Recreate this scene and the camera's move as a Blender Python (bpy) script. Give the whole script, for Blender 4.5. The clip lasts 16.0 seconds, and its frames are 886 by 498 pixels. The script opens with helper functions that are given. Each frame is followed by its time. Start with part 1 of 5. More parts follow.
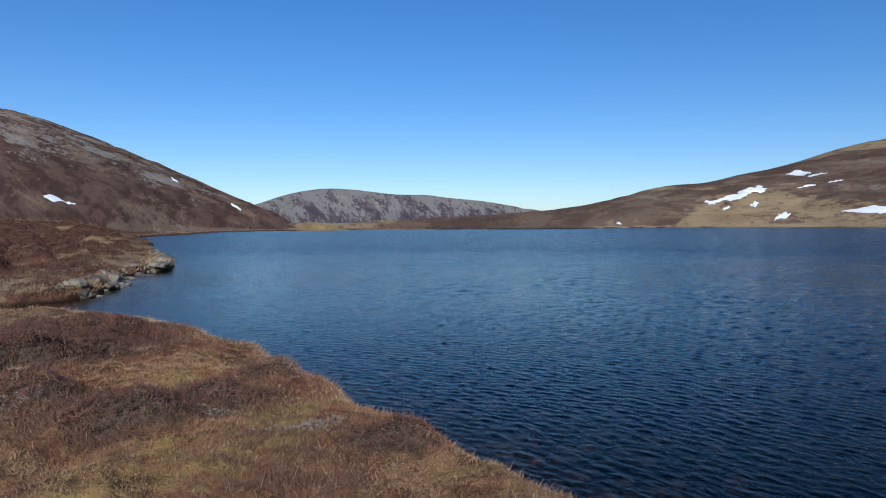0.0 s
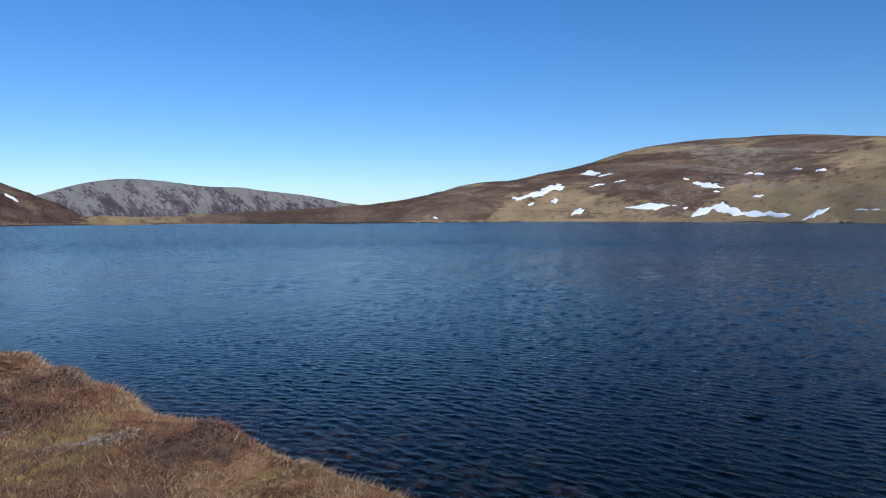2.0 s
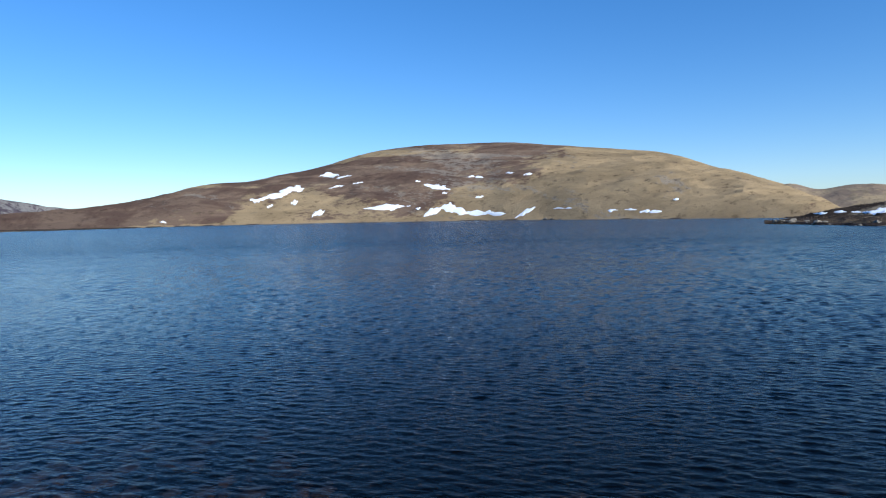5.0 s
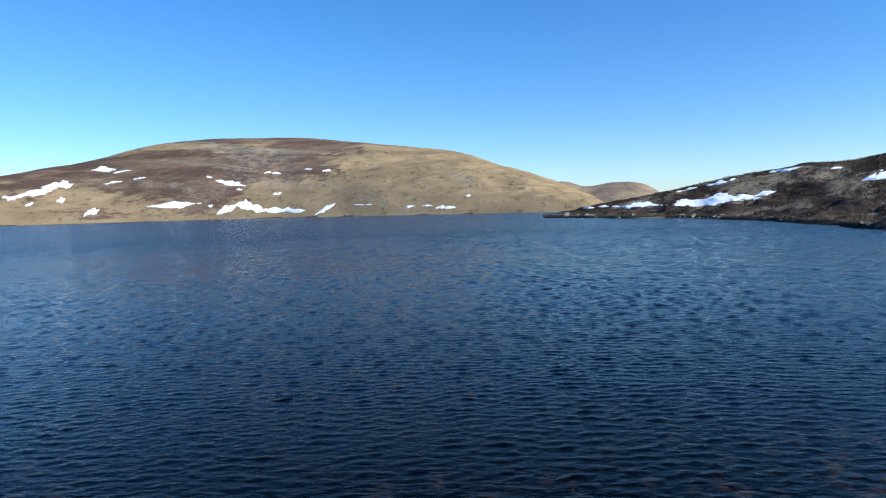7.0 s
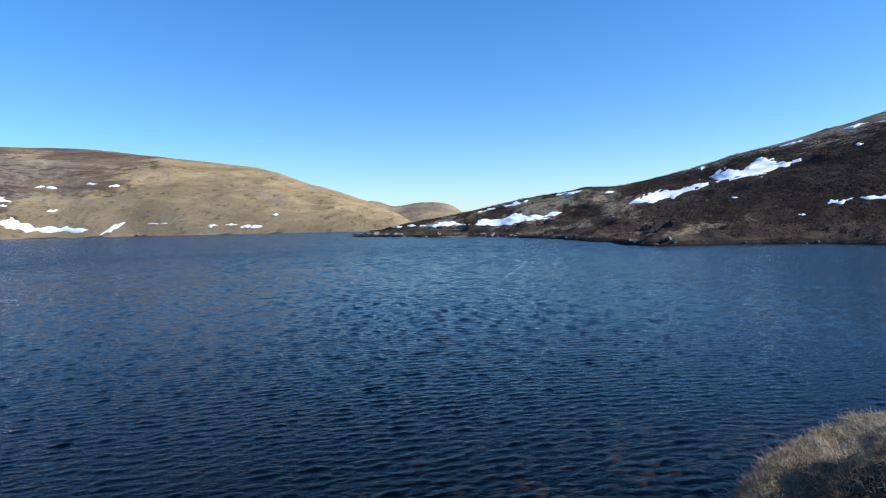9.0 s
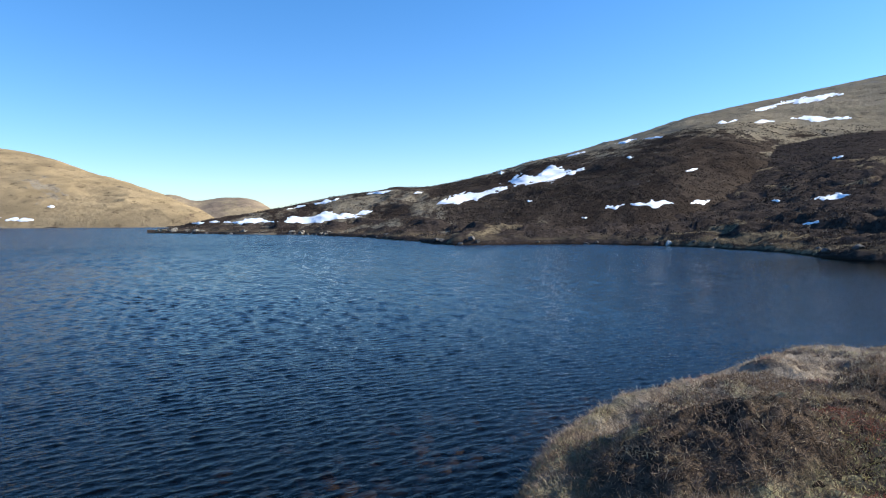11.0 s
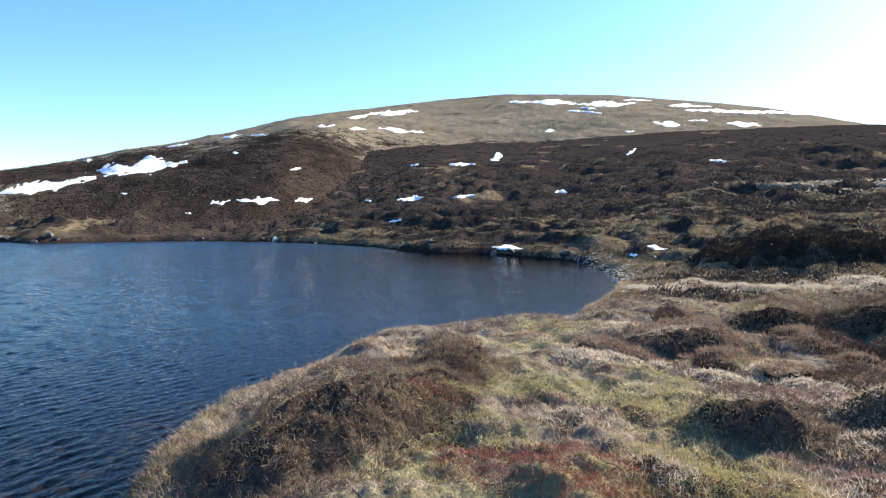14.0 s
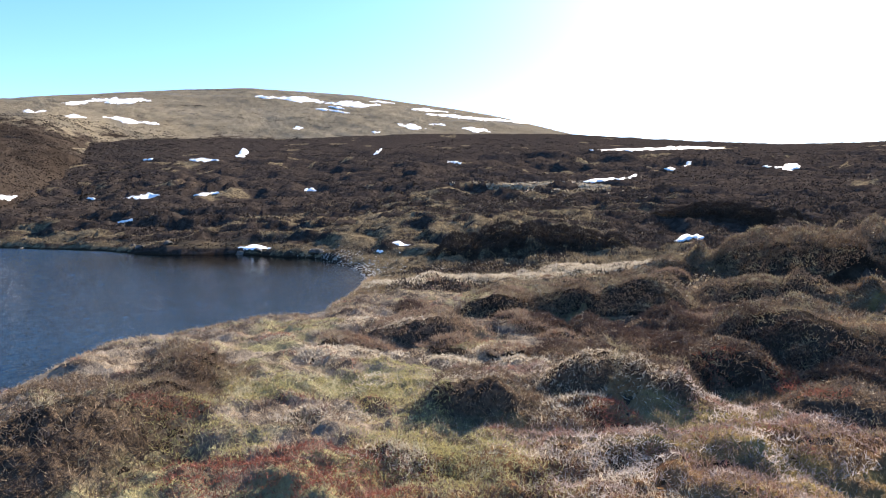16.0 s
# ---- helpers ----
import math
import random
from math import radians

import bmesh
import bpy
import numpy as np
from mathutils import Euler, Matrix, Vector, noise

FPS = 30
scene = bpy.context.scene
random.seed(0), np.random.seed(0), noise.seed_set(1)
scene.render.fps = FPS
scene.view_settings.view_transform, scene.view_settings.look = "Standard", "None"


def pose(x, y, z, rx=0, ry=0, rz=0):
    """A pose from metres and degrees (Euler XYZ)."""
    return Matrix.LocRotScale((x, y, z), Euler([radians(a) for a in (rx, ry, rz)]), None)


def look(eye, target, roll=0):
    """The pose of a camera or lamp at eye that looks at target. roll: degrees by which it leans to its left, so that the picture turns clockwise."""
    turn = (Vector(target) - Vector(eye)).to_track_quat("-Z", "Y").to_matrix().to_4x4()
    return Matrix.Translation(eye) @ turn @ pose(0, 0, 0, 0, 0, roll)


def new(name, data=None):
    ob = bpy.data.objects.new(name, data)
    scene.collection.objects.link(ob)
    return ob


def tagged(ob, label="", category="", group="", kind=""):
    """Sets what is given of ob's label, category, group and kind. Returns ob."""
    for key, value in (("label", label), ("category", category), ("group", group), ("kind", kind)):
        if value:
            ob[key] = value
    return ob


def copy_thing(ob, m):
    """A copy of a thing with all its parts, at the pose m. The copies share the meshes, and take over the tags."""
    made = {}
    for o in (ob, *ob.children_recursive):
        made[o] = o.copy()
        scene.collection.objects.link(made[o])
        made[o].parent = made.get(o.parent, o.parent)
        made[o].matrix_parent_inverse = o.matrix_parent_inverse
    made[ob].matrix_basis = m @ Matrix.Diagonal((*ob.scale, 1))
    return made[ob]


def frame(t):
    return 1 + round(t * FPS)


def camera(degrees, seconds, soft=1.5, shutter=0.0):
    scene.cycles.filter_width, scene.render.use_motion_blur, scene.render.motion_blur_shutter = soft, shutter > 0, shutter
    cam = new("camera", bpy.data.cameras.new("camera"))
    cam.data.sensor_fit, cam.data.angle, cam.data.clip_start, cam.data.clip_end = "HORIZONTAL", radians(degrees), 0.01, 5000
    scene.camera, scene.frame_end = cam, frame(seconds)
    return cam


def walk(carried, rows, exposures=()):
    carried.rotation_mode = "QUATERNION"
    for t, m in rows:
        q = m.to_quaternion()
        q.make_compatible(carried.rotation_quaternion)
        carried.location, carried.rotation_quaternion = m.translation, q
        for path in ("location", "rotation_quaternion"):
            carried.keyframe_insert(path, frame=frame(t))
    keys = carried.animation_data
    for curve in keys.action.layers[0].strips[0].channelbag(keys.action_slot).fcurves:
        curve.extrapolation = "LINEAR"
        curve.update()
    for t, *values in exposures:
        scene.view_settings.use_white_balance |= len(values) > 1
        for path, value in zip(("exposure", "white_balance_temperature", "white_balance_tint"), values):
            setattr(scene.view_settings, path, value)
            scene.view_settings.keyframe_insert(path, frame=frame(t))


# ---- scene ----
# ======== camera ========
EYE = 2.1  # camera height over the water
cam = camera(69.35, 16.0, soft=1.1)
PATH = (
    (0.0, 0.000, 0.000, 87.80, 0.16, 0.00),
    (0.5, 0.017, 0.000, 87.66, 0.09, -4.05),
    (1.0, 0.033, 0.000, 87.59, 0.09, -8.04),
    (1.5, 0.050, 0.000, 87.42, -0.01, -12.07),
    (2.0, 0.067, 0.000, 87.27, -0.00, -16.02),
    (2.5, 0.083, 0.000, 87.14, 0.16, -19.88),
    (3.0, 0.100, 0.000, 87.17, 0.37, -23.86),
    (3.5, 0.100, 0.000, 87.23, 0.51, -27.60),
    (4.0, 0.100, 0.000, 87.20, 0.45, -31.23),
    (6.5, 0.100, 0.000, 86.72, 1.88, -51.90),
    (7.0, 0.100, 0.000, 86.50, 1.59, -56.61),
    (7.5, 0.100, 0.000, 86.83, 1.46, -61.22),
    (8.0, 0.100, 0.000, 87.29, 1.75, -65.89),
    (10.5, 0.100, 0.000, 87.56, 0.55, -85.10),
    (11.0, 0.100, 0.000, 87.30, 0.52, -90.28),
    (11.5, 0.100, 0.000, 87.12, 0.29, -95.33),
    (12.0, 0.100, 0.000, 87.09, -0.04, -100.84),
    (12.5, 0.100, 0.000, 87.25, -0.20, -106.95),
    (13.0, 0.100, 0.000, 87.27, -0.47, -113.01),
    (13.5, 0.100, 0.000, 87.11, -0.43, -118.78),
    (14.0, 0.100, 0.000, 86.93, -0.40, -124.39),
    (14.5, 0.100, 0.000, 87.04, -0.15, -130.59),
    (15.0, 0.064, -0.030, 87.00, -0.21, -135.75),
    (15.5, 0.029, -0.060, 86.83, -0.08, -140.97),
    (16.0, -0.007, -0.090, 86.85, 0.00, -146.35),
)
EXPOSURES = ((0, 0.25, 6050, 9), (4, 0.56, 5950, 8), (7, 0.92, 6000, 6), (10.5, 1.10, 6300, 6), (12.5, 1.55, 6850, 8), (13.5, 1.70, 7100, 8), (16, 1.8, 7500, 12))
walk(cam, [(t, pose(x, y, EYE, a, b, c)) for t, x, y, a, b, c in PATH], EXPOSURES)

# ======== sky and sun ========
SUN_AZ, SUN_EL = 172.5, 26.5
world = bpy.data.worlds.new("sky")
scene.world = world
world.use_nodes = True
wn = world.node_tree
sky = wn.nodes.new("ShaderNodeTexSky")
sky.sky_type, sky.sun_disc = "NISHITA", False
sky.sun_elevation, sky.sun_rotation = radians(SUN_EL), radians(SUN_AZ)
sky.altitude, sky.air_density, sky.dust_density, sky.ozone_density = 900, 1.0, 0.45, 2.8
even = wn.nodes.new("ShaderNodeGamma")
even.inputs["Gamma"].default_value = 0.88
clear = wn.nodes.new("ShaderNodeHueSaturation")
clear.inputs["Saturation"].default_value = 1.33
tint = wn.nodes.new("ShaderNodeMix")
tint.data_type, tint.blend_type = "RGBA", "MULTIPLY"
tint.inputs[0].default_value = 1.0
tint.inputs[7].default_value = (0.88, 0.95, 1.12, 1)
wn.links.new(sky.outputs["Color"], even.inputs["Color"])
wn.links.new(even.outputs["Color"], clear.inputs["Color"])
wn.links.new(clear.outputs["Color"], tint.inputs[6])
wn.links.new(tint.outputs[2], wn.nodes["Background"].inputs["Color"])
wn.nodes["Background"].inputs["Strength"].default_value = 0.108
sun = new("sun", bpy.data.lights.new("sun", "SUN"))
sun.data.energy, sun.data.angle, sun.data.color = 4.2, radians(0.55), (1.0, 0.95, 0.87)
towards = Vector((math.sin(radians(SUN_AZ)) * math.cos(radians(SUN_EL)),
                  math.cos(radians(SUN_AZ)) * math.cos(radians(SUN_EL)), math.sin(radians(SUN_EL))))
sun.matrix_world = look(towards * 50, (0, 0, 0))


# ======== materials ========
def graph(name):
    """A node material with its principled shader and a small node-adding helper."""
    mat = bpy.data.materials.new(name)
    mat.use_nodes = True
    tree = mat.node_tree
    bsdf = tree.nodes["Principled BSDF"]

    def add(kind, links=None, **values):
        node = tree.nodes.new(kind)
        for key, value in values.items():
            if key in node.inputs:
                node.inputs[key].default_value = value
        for key, value in (links or {}).items():
            tree.links.new(value, node.inputs[key])
        return node
    return mat, tree, bsdf, add


def place(add, scale=(1, 1, 1), turn=0.0):
    geo = add("ShaderNodeNewGeometry")
    mp = add("ShaderNodeMapping", {"Vector": geo.outputs["Position"]})
    mp.inputs["Rotation"].default_value = (0, 0, radians(turn))
    fit = add("ShaderNodeMapping", {"Vector": mp.outputs["Vector"]})
    fit.inputs["Scale"].default_value = scale
    return fit.outputs["Vector"]


def cloud(add, vector, scale, detail=4.0, rough=0.55, warp=0.0):
    n = add("ShaderNodeTexNoise", {"Vector": vector}, Scale=scale, Detail=detail, Roughness=rough, Distortion=warp)
    return n.outputs["Fac"]


def steps(add, fac, low, high):
    """0 below low, 1 above high."""
    n = add("ShaderNodeMapRange", {"Value": fac})
    n.interpolation_type = "SMOOTHSTEP"
    n.inputs["From Min"].default_value, n.inputs["From Max"].default_value = low, high
    return n.outputs["Result"]


def mixed(add, fac, a, b):
    n = add("ShaderNodeMix")
    n.data_type = "RGBA"
    for socket, value in ((n.inputs[0], fac), (n.inputs[6], a), (n.inputs[7], b)):
        if isinstance(value, (tuple, float, int)):
            socket.default_value = (*value, 1) if isinstance(value, tuple) else value
        else:
            n.id_data.links.new(value, socket)
    return n.outputs[2]


def maths(add, op, a, b=0.0):
    n = add("ShaderNodeMath")
    n.operation = op
    for socket, value in zip(n.inputs, (a, b)):
        if isinstance(value, (float, int)):
            socket.default_value = value
        else:
            n.id_data.links.new(value, socket)
    return n.outputs[0]


def relief(add, tree, bsdf, height, distance, strength=1.0):
    b = add("ShaderNodeBump", {"Height": height}, Strength=strength, Distance=distance)
    tree.links.new(b.outputs["Normal"], bsdf.inputs["Normal"])


def axis(add, name):
    geo = add("ShaderNodeNewGeometry")
    sep = add("ShaderNodeSeparateXYZ", {"Vector": geo.outputs["Position"]})
    return sep.outputs[name]


STONE = (0.25, 0.235, 0.22)


def along(add, turn):
    """Metres along the direction that is turned so many degrees from x."""
    sep = add("ShaderNodeSeparateXYZ", {"Vector": place(add, (1, 1, 1), -turn)})
    return sep.outputs["X"]


def lying(add, size, flow=0.0, stretch=1.0):
    """Places on a hillside, in metres across and up it, drawn out along the direction flow."""
    lie = add("ShaderNodeAttribute")
    lie.attribute_name = "lie"
    flat = add("ShaderNodeVectorMath", {0: lie.outputs["Vector"]})
    flat.operation = "MULTIPLY"
    flat.inputs[1].default_value = (1, 1, 0)
    mp = add("ShaderNodeMapping", {"Vector": flat.outputs["Vector"]})
    mp.inputs["Rotation"].default_value = (0, 0, radians(-flow))
    fit = add("ShaderNodeMapping", {"Vector": mp.outputs["Vector"]})
    fit.inputs["Scale"].default_value = (1 / (size * stretch), 1 / size, 1)
    return fit.outputs["Vector"]


def hill_material(name, size, heather, pale, grass, stone, grass_from, stone_from, stone_up=None, grass_low=None, zones=(),
                  flow=0.0, stretch=2.2, stone_flow=None, bare=0.85, reach=500.0):
    """Hillside of heather, grass and scree. size: metres of one patch. zones: grassy (1) or stony (2) parts, by bearing and share of the height."""
    mat, tree, bsdf, add = graph(name)
    big = cloud(add, lying(add, size, flow, stretch), 1.0, 5, 0.62, 0.6)
    mid = cloud(add, lying(add, size * 0.33, flow, stretch), 1.0, 5, 0.68, 0.4)
    small = cloud(add, lying(add, size * 0.085, flow, 1.0 + 0.4 * stretch), 1.0, 5, 0.72)
    grain = cloud(add, place(add), 1.1, 5, 0.75)
    scree = cloud(add, lying(add, size * 0.5, flow if stone_flow is None else stone_flow, stretch * 1.3), 1.0, 7, 0.74, 0.5)
    parts = add("ShaderNodeAttribute")
    parts.attribute_name = "lie"
    sep = add("ShaderNodeSeparateXYZ", {"Vector": parts.outputs["Vector"]})
    across, share = sep.outputs["X"], sep.outputs["Z"]
    g = maths(add, "ADD", maths(add, "MULTIPLY", big, 0.7), maths(add, "MULTIPLY", maths(add, "ADD", mid, small), 0.28))
    g = maths(add, "SUBTRACT", maths(add, "MULTIPLY", g, 1.8), 0.585)
    st = maths(add, "ADD", maths(add, "MULTIPLY", scree, 0.7), maths(add, "MULTIPLY", small, 0.35))
    st = maths(add, "SUBTRACT", maths(add, "MULTIPLY", st, 1.5), 0.262)
    if stone_up:
        st = maths(add, "ADD", st, maths(add, "MULTIPLY", steps(add, share, *stone_up[:2]), stone_up[2]))
    if grass_low:
        g = maths(add, "ADD", g, maths(add, "MULTIPLY", maths(add, "SUBTRACT", 1.0, steps(add, share, *grass_low[:2])), grass_low[2]))
    for kind, az, s0, half, half_s, most in zones:
        du = maths(add, "DIVIDE", maths(add, "SUBTRACT", across, radians(az) * reach), radians(half) * reach)
        ds = maths(add, "DIVIDE", maths(add, "SUBTRACT", share, s0), half_s)
        q = maths(add, "SUBTRACT", 1.0, maths(add, "ADD", maths(add, "MULTIPLY", du, du), maths(add, "MULTIPLY", ds, ds)))
        bump = maths(add, "MULTIPLY", steps(add, q, -0.6, 0.8), most)
        if kind == 1:
            g = maths(add, "ADD", g, bump)
        else:
            st = maths(add, "ADD", st, bump)
    col = mixed(add, steps(add, mid, 0.42, 0.58), heather, pale)
    col = mixed(add, maths(add, "MULTIPLY", steps(add, g, grass_from - 0.02, grass_from + 0.08), 0.9), col, mixed(add, steps(add, mid, 0.3, 0.7), tuple(0.72 * c for c in grass), grass))
    col = mixed(add, maths(add, "MULTIPLY", steps(add, st, stone_from + 0.01, stone_from + 0.09), bare), col, mixed(add, steps(add, small, 0.35, 0.65), tuple(0.7 * c for c in stone), stone))
    dark = tuple(0.45 * c for c in heather)
    col = mixed(add, maths(add, "MULTIPLY", steps(add, small, 0.53, 0.68), 0.6), col, dark)
    col = mixed(add, maths(add, "MULTIPLY", steps(add, grain, 0.50, 0.75), 0.35), col, dark)
    tree.links.new(col, bsdf.inputs["Base Color"])
    bsdf.inputs["Roughness"].default_value = 0.95
    bsdf.inputs["Specular IOR Level"].default_value = 0.0
    relief(add, tree, bsdf, maths(add, "ADD", maths(add, "MULTIPLY", cloud(add, place(add), 9.0 / size, 5, 0.65), size * 0.03), maths(add, "MULTIPLY", grain, 0.5)), 1.0)
    return mat


def ground_material():
    """Peaty heath: straw litter, moss, red sphagnum and dark peat; pebbly bed under the water."""
    mat, tree, bsdf, add = graph("heath")
    at = place(add)
    a = cloud(add, at, 0.55, 4, 0.6, 0.5)
    b = cloud(add, at, 2.3, 5, 0.65, 0.4)
    c = cloud(add, at, 14.0, 5, 0.7)
    d = cloud(add, place(add, (1, 1, 1), 40), 0.9, 4, 0.6, 0.8)
    col = mixed(add, steps(add, b, 0.36, 0.62), (0.105, 0.055, 0.034), (0.25, 0.148, 0.080))
    # the right bank is seen against the sun: its greyer look is painted in
    grey = mixed(add, steps(add, b, 0.36, 0.62), (0.085, 0.065, 0.053), (0.27, 0.22, 0.17))
    col = mixed(add, steps(add, along(add, 0), 2.0, 3.5), col, grey)
    col = mixed(add, maths(add, "MULTIPLY", steps(add, a, 0.50, 0.62), mixed(add, steps(add, along(add, 180), 5.0, 9.0), (0.8, 0.8, 0.8), (0.0, 0.0, 0.0))), col, mixed(add, steps(add, along(add, 0), 0.0, 2.0), (0.26, 0.19, 0.075), (0.27, 0.245, 0.125)))
    col = mixed(add, maths(add, "MULTIPLY", steps(add, d, 0.62, 0.72), 0.6), col, (0.20, 0.070, 0.045))
    col = mixed(add, maths(add, "MULTIPLY", steps(add, c, 0.55, 0.75), 0.7), col, (0.035, 0.022, 0.016))
    z = axis(add, "Z")
    far_off = add("ShaderNodeVectorMath", {0: at})
    far_off.operation = "LENGTH"
    moor = steps(add, maths(add, "ADD", far_off.outputs["Value"], maths(add, "MULTIPLY", cloud(add, place(add, (0.12, 0.12, 0.4)), 1.0, 5, 0.65, 0.5), 14.0)), 18, 25)
    # left side front-lit, right moor backlit: heather colours carry that difference in light
    front_lit_side = steps(add, along(add, 180), 2.0, 12.0)
    heath = mixed(add, steps(add, b, 0.40, 0.66), mixed(add, front_lit_side, (0.036, 0.028, 0.024), (0.070, 0.034, 0.024)),
                  mixed(add, front_lit_side, (0.074, 0.057, 0.047), (0.15, 0.080, 0.054)))
    grown = add("ShaderNodeAttribute")
    grown.attribute_name = "cover"
    bent = mixed(add, front_lit_side, mixed(add, steps(add, maths(add, "ADD", b, maths(add, "MULTIPLY", maths(add, "SUBTRACT", c, 0.5), 0.8)), 0.35, 0.65), (0.060, 0.045, 0.032), (0.22, 0.170, 0.105)), mixed(add, c, (0.15, 0.095, 0.052), (0.34, 0.23, 0.125)))
    heath = mixed(add, steps(add, maths(add, "ADD", grown.outputs["Fac"], maths(add, "MULTIPLY", maths(add, "SUBTRACT", b, 0.5), 0.5)), -0.10, 0.06), bent, heath)
    peaty = add("ShaderNodeAttribute")
    peaty.attribute_name = "peaty"
    col = mixed(add, steps(add, peaty.outputs["Fac"], 0.25, 0.75), col, mixed(add, steps(add, c, 0.35, 0.65), (0.055, 0.039, 0.029), (0.125, 0.090, 0.064)))
    col = mixed(add, moor, col, heath)
    ledge = maths(add, "MULTIPLY", steps(add, z, 0.24, 0.36), maths(add, "SUBTRACT", 1.0, steps(add, maths(add, "ADD", z, a), 0.9, 1.35)))
    col = mixed(add, maths(add, "MULTIPLY", maths(add, "MULTIPLY", ledge, moor), steps(add, cloud(add, place(add, (0.3, 0.3, 1)), 1.0, 5, 0.65, 0.5), 0.40, 0.55)), col, mixed(add, front_lit_side, (0.10, 0.078, 0.052), (0.30, 0.22, 0.14)))
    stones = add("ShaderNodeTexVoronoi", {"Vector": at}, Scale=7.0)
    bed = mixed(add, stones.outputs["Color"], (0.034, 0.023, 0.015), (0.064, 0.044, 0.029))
    # the gloom of deeper water is painted on the bed, near black below 0.55 m
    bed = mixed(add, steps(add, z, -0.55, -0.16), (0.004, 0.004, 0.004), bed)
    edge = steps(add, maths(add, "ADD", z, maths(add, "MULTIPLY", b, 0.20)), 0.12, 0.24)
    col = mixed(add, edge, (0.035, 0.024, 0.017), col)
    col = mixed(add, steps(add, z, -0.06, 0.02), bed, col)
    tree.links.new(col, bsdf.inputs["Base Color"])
    bsdf.inputs["Roughness"].default_value = 0.93
    bsdf.inputs["Specular IOR Level"].default_value = 0.0
    relief(add, tree, bsdf, maths(add, "ADD", c, b), 0.06)
    return mat


def water_material():
    """Clear peaty water; the wind waves are in the mesh, the finest ripples here."""
    mat, tree, bsdf, add = graph("loch_water")
    bsdf.inputs["Base Color"].default_value = (0.034, 0.024, 0.018, 1)
    bsdf.inputs["IOR"].default_value = 1.155
    bsdf.inputs["Transmission Weight"].default_value = 1.0
    ripple = cloud(add, place(add, (8.0, 20.0, 1), 54), 1.0, 3, 0.55, 0.4)
    cross = cloud(add, place(add, (7.0, 11.0, 1), 85), 1.6, 2, 0.5, 0.2)
    h = maths(add, "ADD", maths(add, "MULTIPLY", ripple, 0.010), maths(add, "MULTIPLY", cross, 0.005))
    lee = add("ShaderNodeVectorMath", {0: place(add)})
    lee.operation = "DISTANCE"
    lee.inputs[1].default_value = (25, -23, 0)
    open_water = steps(add, lee.outputs["Value"], 3, 13)
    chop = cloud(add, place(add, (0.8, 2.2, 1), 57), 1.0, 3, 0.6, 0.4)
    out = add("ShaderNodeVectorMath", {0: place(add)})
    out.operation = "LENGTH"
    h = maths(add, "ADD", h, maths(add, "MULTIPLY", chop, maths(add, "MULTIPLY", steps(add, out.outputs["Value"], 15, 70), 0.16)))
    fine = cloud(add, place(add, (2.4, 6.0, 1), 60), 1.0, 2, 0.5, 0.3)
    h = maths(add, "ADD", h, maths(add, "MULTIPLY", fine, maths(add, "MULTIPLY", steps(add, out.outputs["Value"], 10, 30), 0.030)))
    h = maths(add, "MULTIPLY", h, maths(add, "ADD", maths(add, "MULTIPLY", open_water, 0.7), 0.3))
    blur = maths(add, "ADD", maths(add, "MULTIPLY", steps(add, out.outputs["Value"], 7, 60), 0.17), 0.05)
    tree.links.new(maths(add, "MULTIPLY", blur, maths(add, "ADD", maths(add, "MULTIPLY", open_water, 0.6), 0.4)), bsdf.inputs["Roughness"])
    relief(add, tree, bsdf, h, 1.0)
    return mat


def snow_material():
    mat, tree, bsdf, add = graph("old_snow")
    at = place(add)
    dirt = cloud(add, at, 0.5, 6, 0.7, 0.5)
    col = mixed(add, steps(add, dirt, 0.55, 0.8), (0.86, 0.88, 0.90), (0.62, 0.60, 0.57))
    tree.links.new(col, bsdf.inputs["Base Color"])
    bsdf.inputs["Roughness"].default_value = 0.7
    relief(add, tree, bsdf, cloud(add, at, 1.3, 4), 0.15)
    return mat


def twig_material(name, dark, pale, patch_colours, size=1.3, thin=0.3):
    """Twigs and blades: each one its own shade, patches of other shades over the ground, a little light let through."""
    mat, tree, bsdf, add = graph(name)
    geo = add("ShaderNodeNewGeometry")
    one = maths(add, "ADD", maths(add, "MULTIPLY", geo.outputs["Random Per Island"], 0.66), 0.14)
    col = mixed(add, one, dark, pale)
    for k, (tint, low, high, most) in enumerate(patch_colours):
        patch = cloud(add, place(add, (1, 1, 1), 35 * k), (1.0 + 0.4 * k) / size, 4, 0.6, 0.6)
        col = mixed(add, maths(add, "MULTIPLY", steps(add, patch, low, high), maths(add, "ADD", maths(add, "MULTIPLY", one, 0.4), most - 0.3)), col, tint)
    tree.links.new(col, bsdf.inputs["Base Color"])
    bsdf.inputs["Roughness"].default_value = 0.7
    bsdf.inputs["Specular IOR Level"].default_value = 0.15
    glow = add("ShaderNodeBsdfTranslucent", {"Color": col})
    mix = add("ShaderNodeMixShader", {1: bsdf.outputs["BSDF"], 2: glow.outputs["BSDF"]})
    mix.inputs[0].default_value = thin
    tree.links.new(mix.outputs["Shader"], tree.nodes["Material Output"].inputs["Surface"])
    return mat


